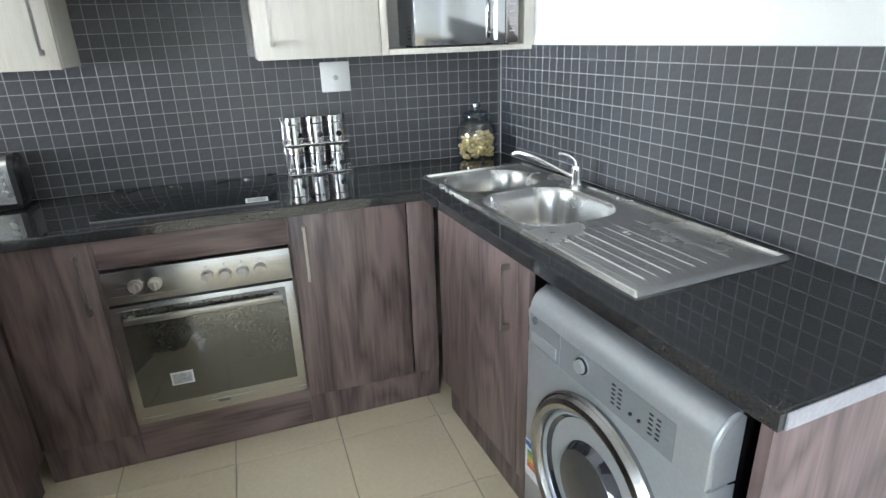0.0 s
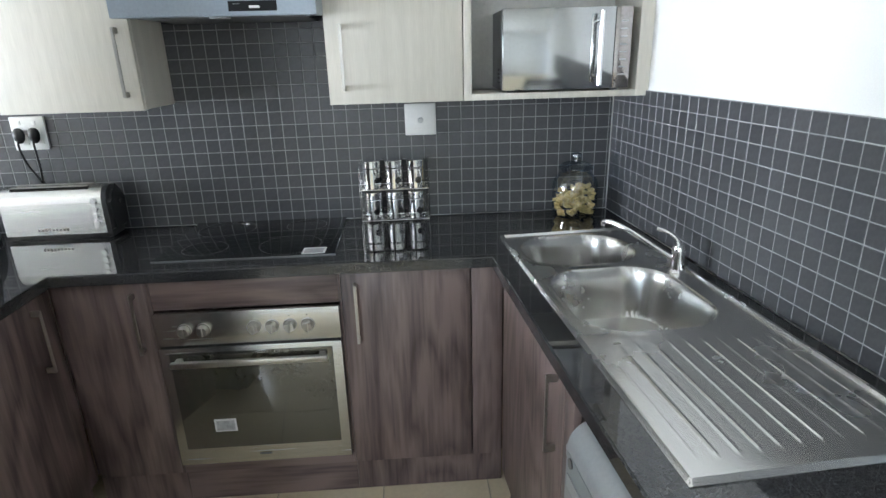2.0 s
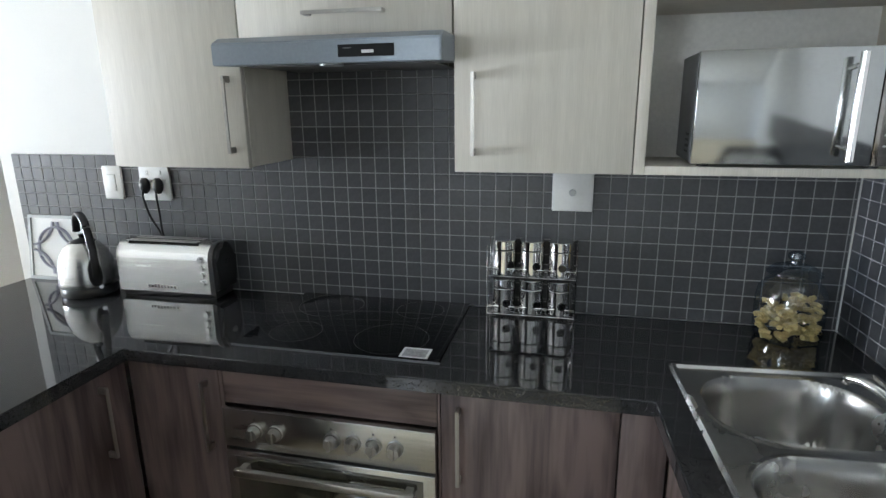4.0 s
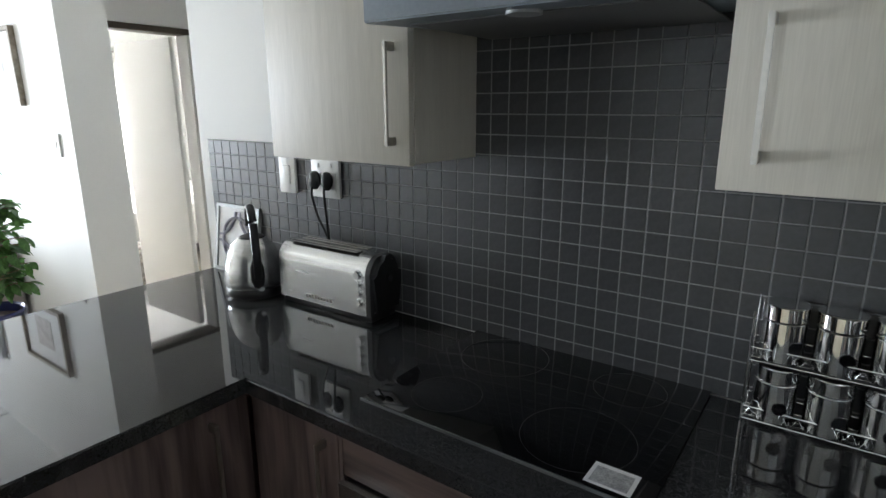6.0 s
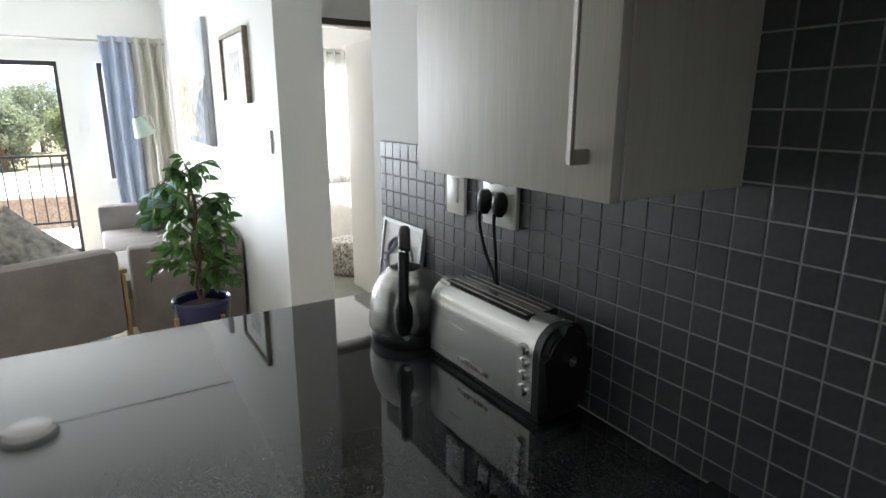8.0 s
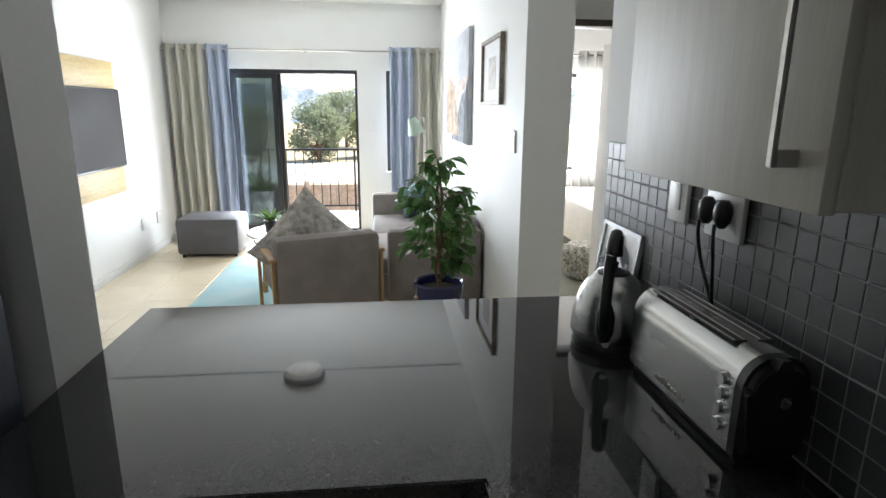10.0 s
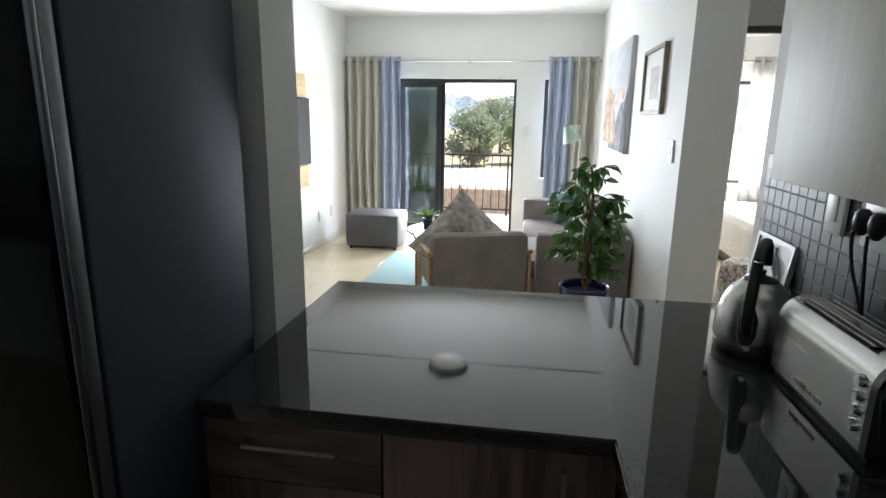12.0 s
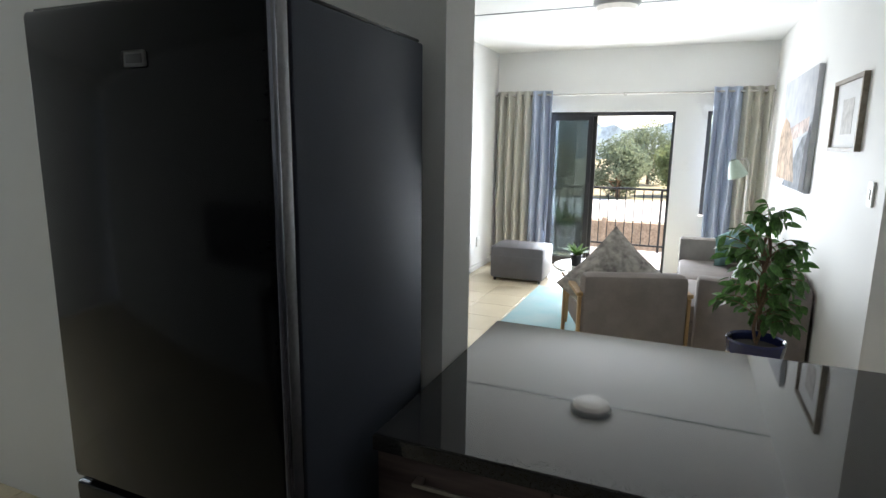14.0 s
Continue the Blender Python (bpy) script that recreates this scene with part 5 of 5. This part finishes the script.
curtain("curtain", YN + 0.1, 3.75, [(1.0, WHITECURTAIN)], "white voile eyelet curtain at the bedroom window")
curtain("curtain", 4.3, 5.2, [(1.0, WHITECURTAIN)], "white voile eyelet curtain at the bedroom window")
rail = thing("curtain_rail", pose(XF + 0.11, 0, 2.15), "thin steel curtain rod in the bedroom", "curtain rod")
b = bmesh.new()
rod(b, (0, YN + 0.05, 0), (0, 5.3, 0), 0.0095, seg=12)
part("rod", b, NICKEL, rail)

# unseen window, added in the wall behind the walk to light the kitchen
w = thing("window_3", pose(-1.2, 0, 0), "unseen black-framed window added in the side wall to light the kitchen", "window", kind="structure")
part("window_frame", boxes((-0.03, 0.03, -2.498, -2.45, 0.852, 2.098), (-0.03, 0.03, -1.15, -1.102, 0.852, 2.098), (-0.03, 0.03, -2.45, -1.15, 0.852, 0.9), (-0.03, 0.03, -2.45, -1.15, 2.05, 2.098)), FRAMEDARK, w)
p = part("pane", boxes((-0.003, 0.003, -2.45, -1.15, 0.9, 2.05)), PANE, w)
p.visible_shadow = False

# ---- balcony and outdoors ----
GROUNDZ = -3.0
CONCRETE = mat("balcony_concrete", (0.42, 0.4, 0.37), 0.7, vary=0.1, scale=4, bump=0.2)
structure("balcony_floor", boxes((-8.7, XF - 0.201, -0.9, 2.9, -0.2, -0.02)), CONCRETE, "pale concrete balcony floor", "balcony")
structure("balcony_side_wall", boxes((-8.7, XF - 0.201, -0.95, -0.8, -0.02, 2.5)), PAINT, "white balcony side wall", "wall")
rail = thing("balcony_railing", pose(-8.6, 0, 0), "black steel balcony railing with upright bars", "railing")
b = bmesh.new()
box(b, -0.02, 0.02, -0.79, 2.85, 0.9, 0.93, bevel=0.004)
part("top_rail", b, FRAMEDARK, rail)
part("bottom_rail", boxes((-0.012, 0.012, -0.79, 2.85, 0.06, 0.085)), FRAMEDARK, rail)
for k in range(29):
    y = -0.72 + 0.125 * k
    part("post" if k % 9 == 0 else "bar", boxes((-0.016, 0.016, y - 0.016, y + 0.016, -0.02, 0.899) if k % 9 == 0 else (-0.007, 0.007, y - 0.007, y + 0.007, 0.086, 0.899)), FRAMEDARK, rail)

GROUND = mat("dry_ground", (0.3, 0.24, 0.16), 0.95, scale=0.3, fine=6, dark=(0.14, 0.15, 0.07), bump=0.3)
structure("ground", boxes((-900, -8.8, -700, 700, GROUNDZ - 1, GROUNDZ)), GROUND, "dry sandy ground with patchy grass", "ground")
PAVING = mat("pale_paving", (0.55, 0.53, 0.5), 0.8, vary=0.1, scale=2)
structure("road", boxes((-19, -14.5, -120, 120, GROUNDZ, GROUNDZ + 0.02)), PAVING, "pale paved drive beyond the balcony", "road")
structure("road_far", boxes((-50, -36, -160, 160, GROUNDZ, GROUNDZ + 0.02)), PAVING, "pale street beyond the boundary wall", "road")
wall = thing("boundary_wall", pose(-24, 0, GROUNDZ), "orange-brown face-brick boundary wall", "wall")
BRICKWALL = mat("orange_face_brick", (0.46, 0.33, 0.24), 0.9, vary=0.2, scale=2, fine=14, bump=0.4)
for k in range(12):
    y = -22 + 3.5 * k
    part("panel", boxes((-0.1, 0.1, y, y + 3.3, 0, 1.45)), BRICKWALL, wall)
    part("pillar", boxes((-0.18, 0.18, y + 3.31, y + 3.49, 0, 1.62), bevel=0.02), BRICKWALL, wall)
pole = thing("street_lamp", pose(-21, 2.45, GROUNDZ), "thin pale lamp post", "lamp post")
b = bmesh.new()
rod(b, (0, 0, 0), (0, 0, 5.2), 0.06, 0.04)
part("pole", b, WHITEPLASTIC, pole)

FOLIAGE = [mat("olive_foliage", (0.25, 0.3, 0.15), 0.6, vary=0.3, scale=2, fine=9), mat("grey_green_foliage", (0.22, 0.27, 0.18), 0.6, vary=0.3, scale=2, fine=9)]


for m in FOLIAGE + [LEAF, LEAF2, WHITECURTAIN]:  # light passes through leaves and cloth
    nt = m.node_tree
    thin, mix = nt.nodes.new("ShaderNodeBsdfTranslucent"), nt.nodes.new("ShaderNodeMixShader")
    source = nt.nodes["Principled BSDF"].inputs["Base Color"].links[0].from_socket
    nt.links.new(source, thin.inputs["Color"])
    mix.inputs[0].default_value = 0.42
    nt.links.new(nt.nodes["Principled BSDF"].outputs[0], mix.inputs[1])
    nt.links.new(thin.outputs[0], mix.inputs[2])
    nt.links.new(mix.outputs[0], nt.nodes["Material Output"].inputs["Surface"])


def tree(x, y, height, spread, seed, material, leaves=6000):
    t = thing("tree", pose(x, y, GROUNDZ), "broad leafy green tree beyond the boundary wall", "tree", "trees outside")
    rnd = random.Random(seed)
    b = bmesh.new()
    rod(b, (0, 0, 0), (0.1, 0, height * 0.45), 0.22, 0.14, 10)
    lobes = []
    for k in range(13):
        a, h = rnd.uniform(0, 6.28), rnd.uniform(0.16, 0.76) * height
        r = spread * rnd.uniform(0.25, 0.75)
        tip = Vector((r * math.cos(a), r * math.sin(a), h))
        rod(b, (0.05, 0, height * rnd.uniform(0.1, 0.25)), tip, 0.09, 0.03, 7)
        lobes.append((tip, spread * rnd.uniform(0.32, 0.5)))
    lobes.append((Vector((0, 0, height * 0.82)), spread * 0.45))
    part("trunk", b, BARK, t)
    verts, faces = [], []
    for k in range(leaves):
        c, r = rnd.choice(lobes)
        d = Vector((rnd.gauss(0, 1), rnd.gauss(0, 1), rnd.gauss(0, 0.8))).normalized() * r * rnd.uniform(0.45, 1.08)
        p, s = c + d, rnd.uniform(0.1, 0.22)
        u = Vector((rnd.gauss(0, 1), rnd.gauss(0, 1), rnd.gauss(0, 1))).normalized()
        v = u.orthogonal().normalized()
        i = len(verts)
        verts += [p + u * s, p + v * s * 0.45, p - u * s, p - v * s * 0.45]
        faces.append((i, i + 1, i + 2, i + 3))
    mesh = bpy.data.meshes.new("crown")
    mesh.from_pydata([tuple(v) for v in verts], [], faces)
    mesh.materials.append(material)
    crown = new("crown", mesh)
    crown.parent = t


for x, y, h, s, k in ((-42, -2.5, 5.3, 2.5, 1), (-45, 1.4, 5.2, 2.4, 2), (-58, -1.4, 7.4, 3.4, 3), (-42, -8.0, 5.2, 2.8, 4), (-44, 6.5, 5.6, 2.6, 5), (-45, -14.5, 5.6, 3.0, 6), (-46, 13.0, 6.2, 3.0, 7), (-60, 5.0, 6.6, 3.2, 8), (-52, 22.0, 6.8, 3.4, 9)):
    tree(x * 1.24, y * 1.24 - 0.4, h * 1.02, s * 1.02, k, FOLIAGE[k % 2])



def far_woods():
    """A belt of woods on the horizon with an uneven top, hazed by colour."""
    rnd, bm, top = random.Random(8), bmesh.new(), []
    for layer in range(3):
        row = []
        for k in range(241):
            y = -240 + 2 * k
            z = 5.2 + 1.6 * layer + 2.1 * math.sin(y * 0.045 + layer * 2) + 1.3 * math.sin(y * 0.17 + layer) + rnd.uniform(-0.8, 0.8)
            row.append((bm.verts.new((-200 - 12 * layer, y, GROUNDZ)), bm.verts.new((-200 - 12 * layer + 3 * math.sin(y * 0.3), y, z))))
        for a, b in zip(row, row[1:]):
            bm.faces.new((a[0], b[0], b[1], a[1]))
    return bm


# distance haze is put into this pale blue-green base colour
structure("backdrop", far_woods(), mat("far_woods_haze_colour", (0.6, 0.67, 0.69), 0.95, vary=0.15, scale=0.12, fine=0.9), "woods on the horizon, painted pale blue-green for haze", "woods")

# ---- pieces of walls and floors ----
def flat_piece(w, h, d, edge=0.0022):
    """A bevelled tile in the plane of x and z, its face towards -y."""
    bm = bmesh.new()
    back = [bm.verts.new((sx * w / 2, 0, sz * h / 2)) for sx, sz in ((-1, -1), (1, -1), (1, 1), (-1, 1))]
    mid = [bm.verts.new((sx * w / 2, -d + edge * 0.6, sz * h / 2)) for sx, sz in ((-1, -1), (1, -1), (1, 1), (-1, 1))]
    face = [bm.verts.new((sx * (w / 2 - edge), -d, sz * (h / 2 - edge))) for sx, sz in ((-1, -1), (1, -1), (1, 1), (-1, 1))]
    for a, b in ((back, mid), (mid, face)):
        for k in range(4):
            bm.faces.new((a[k], a[(k + 1) % 4], b[(k + 1) % 4], b[k]))
    bm.faces.new(face)
    return bm


PITCH, GAP = 0.049, 0.0032
rng = random.Random(11)


def mosaic(name, m, spans, x_start, near, label, top):
    """Mosaic tiles on a grout bed. spans: grout beds (x0, x1, z0, z1); top(x): how high the tiles go; those with near(x) are parts, the others joined."""
    bed = structure(name, boxes(*[(a, b, 0.0, 0.0075, z0, z1) for a, b, z0, z1 in spans]), GROUT, label, "tiled wall", at=m)
    shared, rest = {}, bmesh.new()
    for x0, x1, z0 in ((spans[0][0], spans[-1][1], TOP),):
        k0, k1 = math.floor((x0 - x_start) / PITCH), math.ceil((x1 - x_start) / PITCH)
        for k in range(k0, k1):
            a, b = max(x0, x_start + k * PITCH) + GAP / 2, min(x1, x_start + (k + 1) * PITCH) - GAP / 2
            z1 = top((a + b) / 2)
            for r in range(math.ceil((z1 - z0) / PITCH)):
                d, c = z1 - r * PITCH - GAP / 2, max(z0, z1 - (r + 1) * PITCH) + GAP / 2
                if b - a < 0.006 or d - c < 0.006:
                    continue
                size = (round(b - a, 3), round(d - c, 3))
                at = pose((a + b) / 2, 0.0005, (c + d) / 2, rng.uniform(-0.25, 0.25), 0, rng.uniform(-0.25, 0.25))
                if near((a + b) / 2):
                    if size not in shared:
                        mesh = bpy.data.meshes.new("tile")
                        bm = flat_piece(*size, 0.0018, 0.0011)
                        bm.to_mesh(mesh), bm.free()
                        mesh.materials.append(TILE)
                        shared[size] = mesh
                    ob = new("tile", shared[size])
                    ob.parent, ob.matrix_basis = bed, at
                else:
                    bm = flat_piece(*size, 0.0018, 0.0011)
                    bm.transform(at)
                    tmp = bpy.data.meshes.new("tmp")
                    bm.to_mesh(tmp), bm.free()
                    rest.from_mesh(tmp)
                    bpy.data.meshes.remove(tmp)
    ob = part("tiles", rest, TILE, bed, smooth=False)
    tagged(ob, kind="stuff")


mosaic("tiled_wall_north", pose(0, 2.6, 0), [(-1.587, -0.4155, TOP, 1.408), (-0.4155, 0.188, TOP, 1.408 + 0.049 * 7), (0.188, 1.253, TOP, 1.408)], -0.129, lambda x: -1.15 < x < 0.12, "slate-grey mosaic tiles with pale grout behind the cooker", lambda x: 1.408 + (0.343 if -0.4155 < x < 0.188 else 0))
mosaic("tiled_wall_east", RUN @ pose(0, 0, 0, 0, 0, -90), [(0.006, 2.9, TOP, 1.415)], 0.006, lambda x: 0.3 < x < 1.75, "slate-grey mosaic tiles with pale grout behind the sink", lambda x: 1.415)


def floor_tiles():
    bed = structure("floor", boxes((XF - 0.2, 2.0, -3.4, 6.4, -0.2, -0.004)), FLOORGROUT, "cream porcelain floor tiles with thin grout lines", "floor")
    size, gap = 0.396, 0.004
    near = bpy.data.meshes.new("floor_tile")
    bm = flat_piece(size - gap, size - gap, 0.006, 0.0018)
    bm.transform(pose(0, 0, -0.006, -90, 0, 0))
    bm.to_mesh(near)
    near.materials.append(FLOORTILE)
    rest = bmesh.new()
    for i in range(-19, 5):
        for j in range(-14, 12):
            x, y = 0.295 + size * (i + 0.5), 1.981 + size * (j + 0.5)
            if not (XF < x < 2.0 and -3.4 < y < 6.3):
                continue
            if (-1.6 < x < 1.2 and -1.0 < y < 2.6) or (XF < x < -1.6 and YL < y < YR):
                ob = new("floor_tile", near)
                ob.parent, ob.matrix_basis = bed, pose(x, y, 0, 0, 0, rng.choice((0, 90, 180, 270)))
            else:
                rest.from_mesh(near)
                bmesh.ops.translate(rest, vec=(x, y, 0), verts=rest.verts[-12:])
    bm.free()
    tagged(part("floor_tiles", rest, FLOORTILE, bed, smooth=False), kind="stuff")


floor_tiles()
